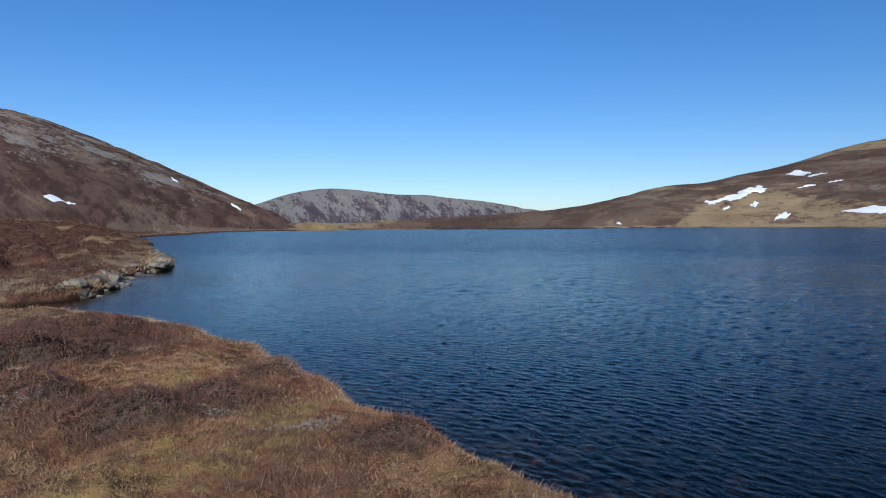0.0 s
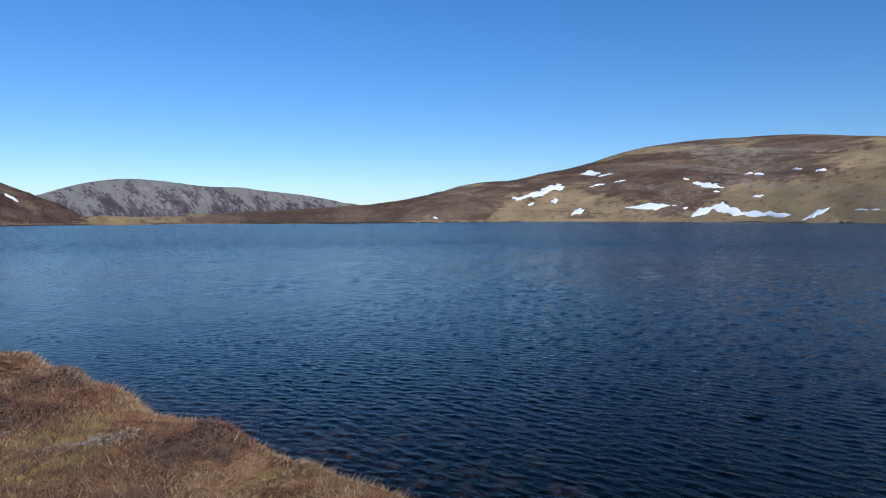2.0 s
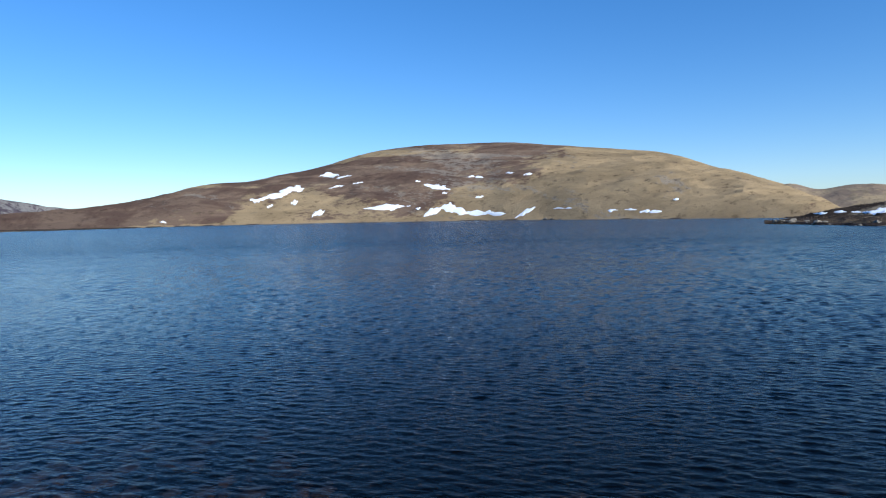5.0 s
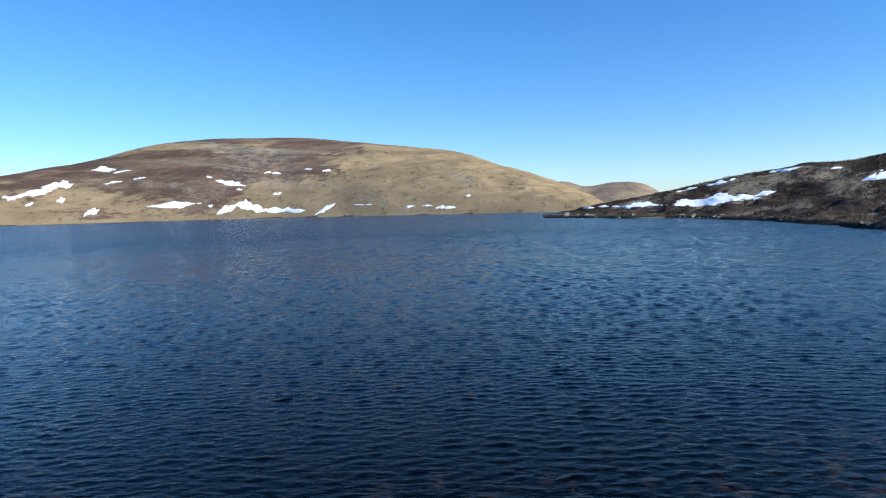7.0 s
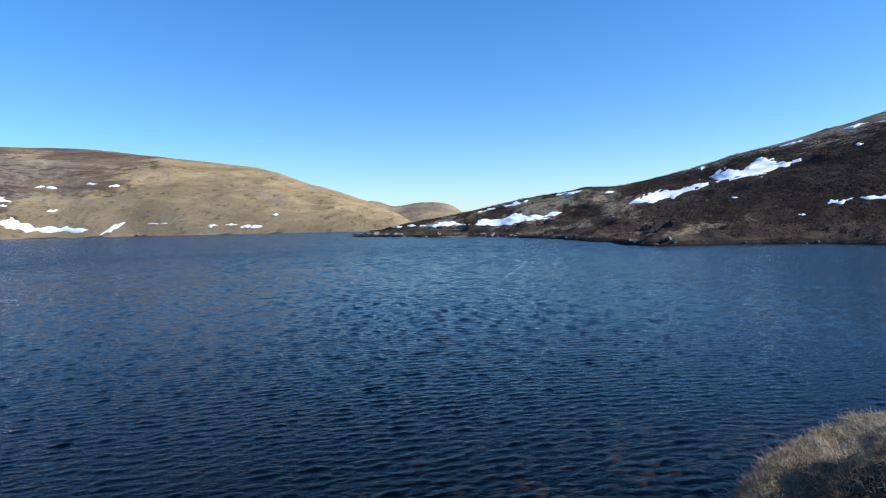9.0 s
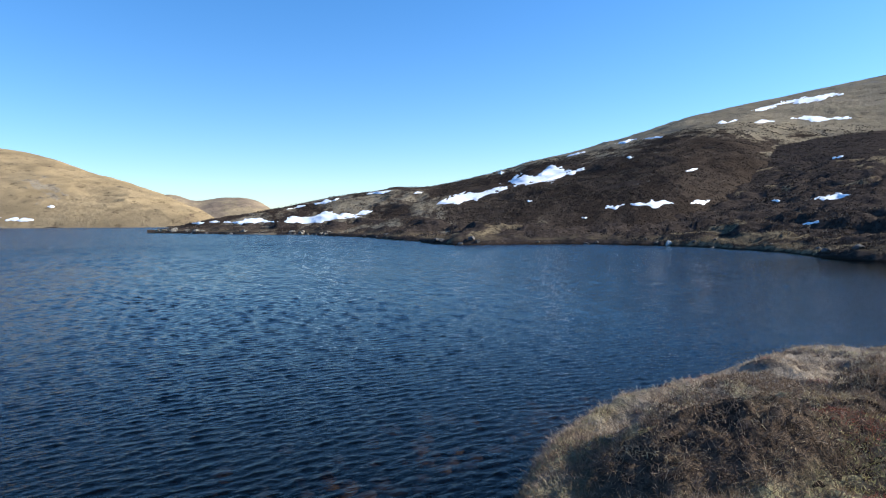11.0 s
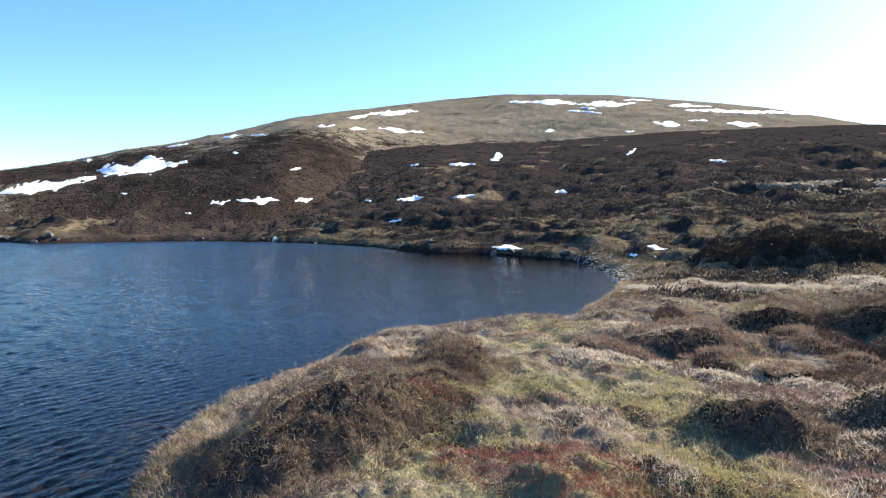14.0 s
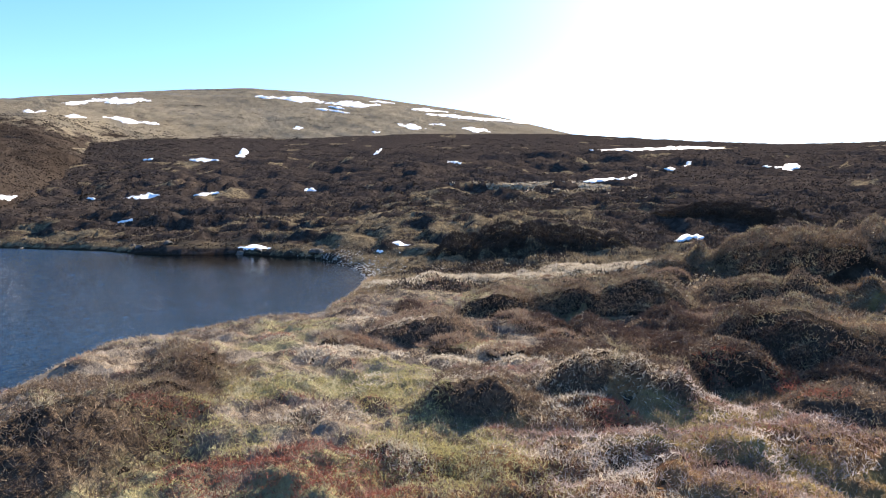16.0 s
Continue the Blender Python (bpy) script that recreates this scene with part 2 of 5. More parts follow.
def rock_material(name, dark, light):
    mat, tree, bsdf, add = graph(name)
    at = place(add)
    a = cloud(add, at, 2.2, 6, 0.65, 0.4)
    b = cloud(add, at, 9.0, 5, 0.7)
    col = mixed(add, steps(add, a, 0.38, 0.62), dark, light)
    col = mixed(add, maths(add, "MULTIPLY", steps(add, b, 0.55, 0.7), 0.6), col, (0.05, 0.045, 0.04))
    tree.links.new(col, bsdf.inputs["Base Color"])
    bsdf.inputs["Roughness"].default_value = 0.85
    relief(add, tree, bsdf, maths(add, "ADD", a, b), 0.05)
    return mat


# ======== shapes of the land ========
def value_noise(x, y, seed=0):
    xi, yi = np.floor(x).astype(np.int64), np.floor(y).astype(np.int64)
    fx, fy = x - xi, y - yi
    fx, fy = fx * fx * (3 - 2 * fx), fy * fy * (3 - 2 * fy)

    def lattice(i, j):
        n = (i * 374761393 + j * 668265263 + seed * 974634777) & 0xFFFFFFFF
        n = ((n ^ (n >> 13)) * 1274126177) & 0xFFFFFFFF
        return ((n ^ (n >> 16)) & 0xFFFF) / 32767.5 - 1
    top = lattice(xi, yi) * (1 - fx) + lattice(xi + 1, yi) * fx
    low = lattice(xi, yi + 1) * (1 - fx) + lattice(xi + 1, yi + 1) * fx
    return top * (1 - fy) + low * fy


def fractal(x, y, octaves=4, seed=0, gain=0.5):
    total, amp = 0.0, 1.0
    for k in range(octaves):
        total = total + amp * value_noise(x * 2 ** k + 17.3 * k, y * 2 ** k - 9.1 * k, seed + k)
        amp *= gain
    return total


def smooth(v, low=0.0, high=1.0):
    s = np.clip((v - low) / (high - low), 0, 1)
    return s * s * (3 - 2 * s)


# shoreline of the loch, in metres from the standing place, x to the right and y ahead at the start
NEAR_BANK = ((-11.8, 15.6), (-9.6, 14.0), (-8.3, 13.8), (-5.9, 12.5), (-5.1, 11.9), (-3.7, 10.7), (-2.7, 9.6), (-2.1, 8.5),
             (-1.5, 7.7), (-1.1, 7.2), (-0.8, 6.5), (-0.1, 6.0), (0.3, 5.3), (0.7, 4.6), (1.12, 4.15), (1.65, 3.45), (2.25, 2.3),
             (2.9, 1.2), (3.5, 0.15), (4.2, -0.35), (5.1, -0.75), (5.7, -1.1), (6.3, -1.5), (6.9, -2.2), (7.6, -3.2),
             (8.4, -4.4), (8.65, -5.6), (8.5, -7.0), (8.3, -8.2), (9.2, -9.8), (10.7, -12.3), (12.4, -14.4))
RIGHT_SHORE = ((14.2, -16.6), (17.1, -19.1), (20.7, -21.3), (24.6, -21.8), (27.3, -21.0), (30.6, -19.6), (36, -20), (42, -18.5),
               (47, -16.4), (51.3, -10), (52, -5.2), (53.2, -0.5), (63, 3), (74, 8), (83, 13.3), (96, 23), (103, 35.5),
               (117, 49), (122, 53.5), (140, 52), (180, 62))
FAR_SHORE = ((226, 96), (240, 139), (243, 165), (256, 205), (262, 245), (263, 295), (256, 333), (228, 365), (184, 378), (132, 362), (84, 314),
             (48, 271), (22, 254), (4, 248), (-18, 257), (-38, 240), (-52, 223))
LEFT_SHORE = ((-64, 189), (-56, 140), (-52, 112), (-47, 96), (-38, 80), (-23.5, 52), (-17.4, 40.3), (-13.5, 31), (-12.4, 26),
              (-10.9, 21), (-10.4, 18.6), (-10.9, 17.2))


def rounded(points, n=6):
    """A closed curve through the points."""
    p = np.array(points, float)
    out = []
    for i in range(len(p)):
        a, b, c, d = p[i - 1], p[i], p[(i + 1) % len(p)], p[(i + 2) % len(p)]
        for k in range(n):
            t = k / n
            out.append(0.5 * (2 * b + (c - a) * t + (2 * a - 5 * b + 4 * c - d) * t * t + (3 * b - a - 3 * c + d) * t ** 3))
    return np.array(out)


SHORE = rounded(NEAR_BANK + RIGHT_SHORE + FAR_SHORE + LEFT_SHORE)


def inland(x, y):
    """Metres from the shoreline, positive on land."""
    px, py = np.ravel(x).astype(np.float32), np.ravel(y).astype(np.float32)
    a = SHORE.astype(np.float32)
    b = np.roll(a, -1, 0)
    e = b - a
    ee = (e ** 2).sum(1)
    res = np.empty(len(px))
    for i in range(0, len(px), 20000):
        qx, qy = px[i:i + 20000, None], py[i:i + 20000, None]
        dx, dy = qx - a[:, 0], qy - a[:, 1]
        t = np.clip((dx * e[:, 0] + dy * e[:, 1]) / ee, 0, 1)
        dist = np.sqrt(((dx - t * e[:, 0]) ** 2 + (dy - t * e[:, 1]) ** 2).min(1))
        cross = ((a[:, 1] > qy) != (b[:, 1] > qy)) & (qx < e[:, 0] * (qy - a[:, 1]) / np.where(e[:, 1] == 0, 1e-9, e[:, 1]) + a[:, 0])
        res[i:i + 20000] = np.where(cross.sum(1) % 2 == 1, -dist, dist)
    return res.reshape(np.shape(x))


def knots(az, table, col, blur=0.8):
    """A column of a table of bearings, interpolated and rounded off."""
    t = np.array(table, float)
    return sum(w * np.interp(az + o, t[:, 0], t[:, col])
               for o, w in ((-1.5 * blur, 0.12), (-0.75 * blur, 0.23), (0, 0.3), (0.75 * blur, 0.23), (1.5 * blur, 0.12)))


# moor behind the banks: bearing, elevation of its brow, distance of the brow, distance where it begins to rise
MOOR = ((-190, 5.4, 160, 12), (-150, 4.2, 150, 12), (-100, 3.0, 150, 12), (-60, 1.6, 150, 18), (-36, 0.4, 150, 22), (-29, -0.3, 130, 40),
        (-25, -0.7, 120, 50), (66, -0.7, 160, 128), (76, -0.2, 150, 98), (84, 0.0, 130, 80), (90, 0.4, 120, 58), (103, 1.5, 120, 56),
        (110, 3.4, 140, 50), (116, 5.3, 165, 45), (122, 6.1, 170, 38), (134, 6.55, 172, 29), (144, 7.08, 175, 14),
        (151.7, 7.07, 175, 12), (158, 6.9, 172, 12), (161, 6.6, 170, 12), (168.5, 5.95, 165, 12), (175, 5.4, 160, 12), (190, 5.2, 160, 12))
# heather mounds on the banks: x, y, half length, half width, height, turn
MOUNDS = (
    (4.66, -2.25, 0.92, 0.36, 0.44, -66), (5.45, -3.70, 0.50, 0.30, 0.32, -60), (2.78, -4.75, 0.30, 0.22, 0.38, -149),
    (5.15, -7.31, 0.50, 0.37, 0.38, -145), (5.15, -9.20, 0.42, 0.32, 0.48, -137), (4.35, -9.95, 0.45, 0.30, 0.34, -137),
    (2.08, -5.86, 0.37, 0.28, 0.42, -161), (3.35, -10.85, 0.80, 0.46, 0.68, -140), (0.37, -8.42, 0.82, 0.58, 0.62, -177),
    (1.12, -6.93, 0.33, 0.25, 0.45, -171), (1.45, -5.75, 0.26, 0.20, 0.36, -166), (0.94, -10.09, 0.52, 0.39, 0.38, -175))
MORE_MOUNDS = (
    (0.10, -6.21, 0.42, 0.32, 0.27, -179), (1.77, -12.95, 0.78, 0.59, 0.45, -172),
    (-5.13, 7.97, 0.76, 0.57, 0.45, 33), (-5.35, 9.50, 0.74, 0.56, 0.36, 29), (-2.68, 5.47, 0.39, 0.29, 0.20, 26),
    (-2.15, 6.27, 0.40, 0.30, 0.16, 19), (-2.01, 7.43, 0.27, 0.20, 0.18, 15), (-4.00, 5.87, 0.37, 0.27, 0.25, 34),
    (-0.39, 5.19, 0.27, 0.20, 0.11, 4))
# low heather between them
FIELD = ((2.7, -7.0, 0.55, 0.38), (2.2, -7.6, 0.65, 0.42), (1.7, -7.4, 0.5, 0.38), (2.7, -8.4, 0.65, 0.38), (1.9, -9.2, 0.65, 0.4), (1.3, -8.3, 0.55, 0.4), (1.55, -6.6, 0.4, 0.3),
         (6.5, -8.9, 0.5, 0.22), (0.6, -7.4, 0.55, 0.4),
         (1.0, -7.6, 0.6, 0.4), (2.4, -9.9, 0.7, 0.4), (0.1, -7.3, 0.5, 0.4), (1.5, -10.6, 0.7, 0.45), (3.3, -8.9, 0.5, 0.3), (3.9, -8.7, 0.5, 0.3))
# long banks of peat and heather on the moor
HAGS = ((0.71, -17.42, 1.9, 1.2, 1.25, -178), (10.24, -20.28, 2.7, 1.4, 0.80, -153), (5.55, -33.58, 2.6, 1.4, 0.85, -171),
        (-2.4, -13.5, 2.0, 1.3, 0.8, -190), (3.7, -17.4, 0.9, 0.65, 0.35, -170))


def terraces(x, y, r):
    """Peat scarps across the moor, one above the other: their height, and how far up a step each place lies."""
    p = 9.5 * np.log(np.maximum(r, 5)) + 2.6 * fractal(x * 0.03 + 4, y * 0.03, 3, 111) + 0.5 * fractal(x * 0.16, y * 0.16, 3, 117)
    f = p - np.floor(p)
    tall = (0.010 * r + 0.10) * (0.25 + 0.95 * smooth(fractal(x * 0.045 + 9, y * 0.045, 3, 113), -0.35, 0.5))
    return tall * (smooth(f, 0.0, 0.13) - f), f


def land(az, r):
    """Height of the ground sheet at bearings az (degrees) and distances r."""
    x, y = r * np.sin(np.radians(az)), r * np.cos(np.radians(az))
    d = inland(x, y)
    ragged = d + 0.10 * fractal(x * 1.4, y * 1.4, 3, 5) * smooth(r, 2, 6) + 0.8 * fractal(x * 0.16, y * 0.16, 3, 9) * smooth(r, 18, 40)
    beach = np.exp(-(((x - 15.2) ** 2 + (y + 17.6) ** 2) / 10))
    shore = 0.02 + (0.28 - 0.20 * beach) * smooth(ragged, -0.02, 0.28 + 1.2 * beach) + 0.17 * (1 - np.exp(-np.maximum(ragged, 0) / 2.0))
    shore = shore + 0.075 * smooth(x, 3, 5) * smooth(-y, -0.8, 0.5) * (1 - smooth(r, 10, 14)) * smooth(ragged, 0, 0.25) * np.exp(-np.maximum(ragged, 0) / 1.6)
    brow, far, start = (knots(az, MOOR, k) for k in (1, 2, 3))
    top = EYE - 0.5 + far * np.tan(np.radians(brow))
    s = np.clip((r - start) / (far - start), 0, 1.6)
    up = np.where(s <= 1, s ** 1.55, np.maximum(1 - 1.4 * (s - 1) - 3 * (s - 1) ** 2, -0.5))
    moor = np.maximum(top, 0.0) * up * smooth(ragged, 0, 8)
    rough = (0.07 * fractal(x * 1.1, y * 1.1, 3, 2) + 0.055 * fractal(x * 3.3, y * 3.3, 4, 3, 0.65)) * smooth(ragged, 0.05, 0.6) * (1 - 0.7 * beach)
    hags = 1 - np.abs(fractal(x * 0.11 + 3, y * 0.15, 4, 21, 0.6)) * 1.6
    wide = smooth(r, 14, 30) * smooth(ragged, 0.3, 3) * (1 - 0.7 * beach)
    ledge = fractal(x * 0.05 + 1.7, y * 0.05, 3, 61) * 3 + (0.55 * np.maximum(d, 0)) ** 0.75 * 1.3
    rough = rough + wide * 0.5 * (smooth(ledge - np.floor(ledge), 0.0, 0.22) - (ledge - np.floor(ledge))) * smooth(90 - r, 0, 40)
    rough = rough + terraces(x, y, r)[0] * smooth(ragged, 1.5, 6) * smooth(r, 20, 34) * (1 - smooth(r, 95, 150))
    rough = rough + 0.11 * wide * fractal(x * 0.8 + 5, y * 0.8, 3, 161, 0.6) * (1 - smooth(r, 60, 110))
    rough = rough + wide * (0.55 * np.maximum(hags, -0.6) + 0.22 * fractal(x * 0.6, y * 0.6, 3, 31)) * (0.3 + 0.8 * smooth(r, 40, 100)) * (1 - 0.85 * smooth(r, 100, 160))
    lumps = 0.0
    for mx, my, la, lb, h, turn in MOUNDS + MORE_MOUNDS + HAGS:
        c, sn = math.cos(radians(turn)), math.sin(radians(turn))
        u, v = ((x - mx) * c + (y - my) * sn) / la, ((y - my) * c - (x - mx) * sn) / lb
        lumps = lumps + h * 0.55 * np.exp(-((u * u + v * v) * (1 + 0.5 * fractal(x * 1.3 + 3, y * 1.3, 3, 145)) / 1.5) ** 1.9) * (1 + 0.3 * fractal(x * 1.7, y * 1.7, 3, 141))
    dry = shore + moor + rough + lumps
    wet = -0.06 - 0.33 * np.minimum(-ragged, 3) - 0.20 * np.clip(-ragged - 3, 0, 20) + 0.05 * fractal(x * 1.5, y * 1.5, 3, 41) * smooth(-ragged, 0.1, 1)
    z = np.where(ragged > 0, dry, wet)
    return np.where(r > 300, np.minimum(z, 0.6), z)


class Slope:
    """A hill, by bearing: elevation of its skyline, distance of its crest and of its foot."""

    def __init__(self, table, seed, lump, foot_z=0.1, bow=1.25, scarps=0.0):
        self.table, self.seed, self.lump, self.foot_z, self.bow, self.scarps = table, seed, lump, foot_z, bow, scarps
        self.a0, self.a1 = table[0][0], table[-1][0]

    def height(self, az, r):
        el, r1, r0 = (knots(az, self.table, k, 0.5) for k in (1, 2, 3))
        top = EYE + r1 * np.tan(np.radians(el)) - self.foot_z
        s = (r - r0) / (r1 - r0)
        sc = np.clip(s, 0, 1)
        up = sc * (self.bow - (self.bow - 1) * sc)
        up = np.where(s > 1, 1 - 0.5 * (s - 1) - 2.2 * (s - 1) ** 2, up) - np.where(s < 0, -s * 0.6, 0)
        x, y = r * np.sin(np.radians(az)), r * np.cos(np.radians(az))
        q = 1.0 / (self.lump * 22)
        n = fractal(x * q, y * q, 3, self.seed, 0.5) + 0.6 * (1 - 2 * np.abs(value_noise(x * q * 2.3, y * q * 2.3, self.seed + 9)))
        ledges = self.scarps * terraces(x, y, r)[0] * smooth(sc, 0.01, 0.04) * (1 - smooth(sc, 0.08, 0.22)) * smooth(az, 98, 104)
        return self.foot_z + ledges + top * up + self.lump * n * smooth(sc, 0.0, 0.25) * (0.25 + 0.75 * smooth(1 - sc, 0.0, 0.2))

    def find(self, az, el):
        """Distances at which the slope stands at those elevations."""
        lo, hi = knots(az, self.table, 3, 0.5) * 1.001, knots(az, self.table, 2, 0.5)
        rr = lo[:, None] + (hi - lo)[:, None] * np.linspace(0, 1, 140)[None]
        return first_at(rr, self.height(np.repeat(az[:, None], 140, 1), rr), el)


def first_at(rr, z, el):
    e = np.degrees(np.arctan2(z - EYE, rr)) >= el[:, None]
    k = np.clip(np.where(e.any(1), e.argmax(1), rr.shape[1] - 1), 1, None)
    n = np.arange(len(k))
    over = np.degrees(np.arctan2(z - EYE, rr)) - el[:, None]
    a, b = over[n, k - 1], over[n, k]
    t = np.clip(-a / np.where(np.abs(b - a) < 1e-9, 1, b - a), 0, 1)
    return rr[n, k - 1] + t * (rr[n, k] - rr[n, k - 1])


LEFT_HILL = Slope(((-75, 6, 900, 160), (-60, 9.5, 900, 160), (-50, 10, 900, 160), (-40, 9.2, 900, 160), (-34.5, 8.41, 900, 165), (-33, 8.2, 900, 165),
                   (-30.9, 7.68, 880, 170), (-28.7, 6.86, 860, 172), (-27.1, 6.2, 850, 175), (-24.7, 5.2, 820, 195), (-23, 4.62, 800, 205),
                   (-20.9, 3.7, 760, 218), (-18.7, 2.66, 720, 236), (-16.4, 1.72, 620, 238), (-14.1, 0.51, 500, 234), (-12.6, -0.3, 420, 234)), 3, 1.8)
FAR_MOUNTAIN = Slope(((-24, 0.2, 2300, 1200), (-20, 1.0, 2300, 1200), (-16.4, 1.72, 2300, 1200), (-15, 2.21, 2300, 1200), (-13.1, 2.81, 2300, 1200),
                      (-11.1, 3.12, 2300, 1200), (-9.7, 3.18, 2300, 1200), (-7.2, 2.99, 2300, 1200), (-4.2, 2.6, 2250, 1200), (-1.2, 2.6, 2200, 1200),
                      (0.8, 2.34, 2200, 1200), (3.3, 2.08, 2200, 1200), (5.8, 1.72, 2200, 1200), (8.3, 1.1, 2200, 1200), (12, 0.2, 2200, 1200)), 11, 7.0, 0.5, 1.1)
SNOW_HILL = Slope(((-14, -0.25, 400, 238), (-7.2, 0.0, 430, 256), (-1.7, 0.49, 480, 260), (3.8, 0.82, 520, 258), (8.2, 1.1, 560, 274), (12.6, 1.65, 610, 308),
                   (15.8, 2.33, 660, 342), (17.2, 2.82, 690, 360), (19.4, 3.22, 710, 386), (22.1, 3.32, 720, 405), (24.5, 3.92, 760, 420),
                   (27, 4.31, 780, 428), (29.6, 5, 800, 433), (32.1, 5.77, 830, 430), (34.6, 6.19, 850, 425), (37.1, 6.44, 860, 420), (42, 6.55, 860, 408),
                   (44.9, 6.52, 850, 380), (47.7, 6.27, 830, 360), (51.3, 5.88, 800, 325), (55.6, 5.49, 760, 300), (57.7, 5.2, 740, 290),
                   (59.6, 4.7, 700, 280), (61.6, 3.88, 660, 270), (63.2, 3.4, 620, 262), (64.8, 2.92, 580, 255), (66.8, 2.21, 540, 246),
                   (69.3, 1.02, 500, 240), (71.5, -0.5, 480, 240)), 23, 1.7)
ROUND_HILL = Slope(((64, 0.3, 1500, 800), (65.5, 1.6, 1500, 800), (66.8, 2.16, 1500, 800), (67.3, 2.36, 1500, 800), (68.3, 1.9, 1500, 800), (69.3, 1.6, 1500, 800),
                    (70.8, 1.9, 1500, 800), (72.3, 2.0, 1500, 800), (73.4, 1.95, 1500, 800), (74.3, 1.65, 1500, 800), (75.2, 1.05, 1500, 800), (77, -0.4, 1500, 800)), 31, 2.0, 0.5, 1.15)
RIGHT_HILL = Slope(((65.5, -0.8, 150, 126), (66.7, -0.62, 170, 124), (69.7, 0, 185, 116), (71.7, 0.29, 190, 110), (75, 0.84, 200, 101), (76.7, 1.18, 205, 99),
                    (79.1, 1.73, 215, 94), (81.5, 2.17, 220, 88), (84.3, 2.52, 225, 80), (86.1, 2.86, 230, 73), (88.7, 2.82, 235, 66), (90.4, 3.04, 240, 62),
                    (92.4, 3.46, 250, 62), (94.4, 3.9, 260, 61), (96.3, 4.36, 270, 60), (98.1, 4.97, 280, 60), (100.5, 5.4, 290, 60), (103, 6, 300, 60),
                    (107.4, 7.08, 330, 58), (110.7, 8, 350, 62), (114.5, 8.72, 370, 75), (119.5, 9.46, 400, 110), (124.5, 10.07, 430, 130), (129.5, 10.5, 450, 140),
                    (134.2, 10.42, 450, 140), (138.8, 10.25, 450, 140), (143, 9.73, 450, 140), (147, 9.23, 450, 140), (150.8, 8.6, 450, 140),
                    (154, 7.82, 450, 140), (157.8, 6.85, 450, 140), (164, 4.5, 450, 140)), 41, 0.5, scarps=0.8)


def sheet(name, az, r, z, mat, closed=False):
    """A mesh over rings of bearings and distances; az and r are 1D, z has a row for each bearing."""
    a, rr = np.meshgrid(np.radians(az), r, indexing="ij")
    co = np.stack([rr * np.sin(a), rr * np.cos(a), z], -1).reshape(-1, 3)
    n, m = len(az), len(r)
    i, j = np.meshgrid(np.arange(n if closed else n - 1), np.arange(m - 1), indexing="ij")
    k = (i + 1) % n
    quads = np.stack([i * m + j, k * m + j, k * m + j + 1, i * m + j + 1], -1).reshape(-1, 4)
    if closed:
        mid = np.array([[0, 0, z[:, 0].mean()]])
        co = np.vstack([co, mid])
    return mesh_object(name, co, quads, mat, True, [(len(co) - 1, ((q + 1) % n) * m, q * m) for q in range(n)] if closed else ())


def mesh_object(name, co, quads, mat, shade=True, tris=()):
    """An object from arrays of corners and of faces with four corners each."""
    me = bpy.data.meshes.new(name)
    quads = np.asarray(quads, np.int32)
    tri = np.asarray(tris, np.int32).reshape(-1, 3)
    me.vertices.add(len(co))
    me.vertices.foreach_set("co", np.asarray(co, np.float32).ravel())
    me.loops.add(quads.size + tri.size)
    me.loops.foreach_set("vertex_index", np.concatenate([quads.ravel(), tri.ravel()]))
    me.polygons.add(len(quads) + len(tri))
    w = quads.shape[1] if len(quads) else 4
    me.polygons.foreach_set("loop_start", np.concatenate([np.arange(len(quads)) * w, quads.size + np.arange(len(tri)) * 3]).astype(np.int32))
    me.update(calc_edges=True)
    me.polygons.foreach_set("use_smooth", np.full(len(me.polygons), shade))
    me.materials.append(mat)
    me.validate()
    return new(name, me)


# ======== ground, water, hills ========
def heathery(x, y):
    """Where heather covers the farther ground (over 0) and where pale grass lies open (under 0)."""
    d = inland(x, y)
    f = fractal(x * 0.15 + 2, y * 0.15, 4, 91, 0.6) + 0.35 * fractal(x * 0.6, y * 0.6, 3, 17)
    point = smooth(-x, 6, 10) * smooth(y, 12, 16)
    f = f + 0.33 + 0.2 * point + 0.6 * smooth(np.hypot(x, y), 35, 70) - 0.5 * (1 - smooth(d, 0.3, 3.0)) * np.maximum(0.55 * point, 0.4)
    strip = np.exp(-((x - 9.5 + 0.42 * (-y - 15)) / (1.6 + 0.05 * np.maximum(-y, 0))) ** 2) * smooth(-y, 11, 15) * smooth(40 + y, 0, 10)
    off, run = 0.714 * (x - 7) - 0.70 * (y + 15.5), -0.70 * (x - 7) - 0.714 * (y + 15.5)
    up = terraces(x, y, np.hypot(x, y))[1]
    tread = smooth(up, 0.08, 0.18) * (1 - smooth(up, 0.35, 0.65)) * smooth(-y, 5, 12) * smooth(np.hypot(x, y), 22, 32) * (1 - smooth(np.hypot(x, y), 55, 90))
    f = f + 0.8 * (1 - smooth(up, 0.12, 0.2)) * smooth(np.hypot(x, y), 22, 32) * smooth(-y, 5, 12)
    f = f - 0.7 * tread * (0.5 + 0.8 * fractal(x * 0.07, y * 0.07, 2, 151))
    return f - 0.15 * strip - 0.75 * np.exp(-(off / 1.7) ** 2 - (run / 5.5) ** 4)


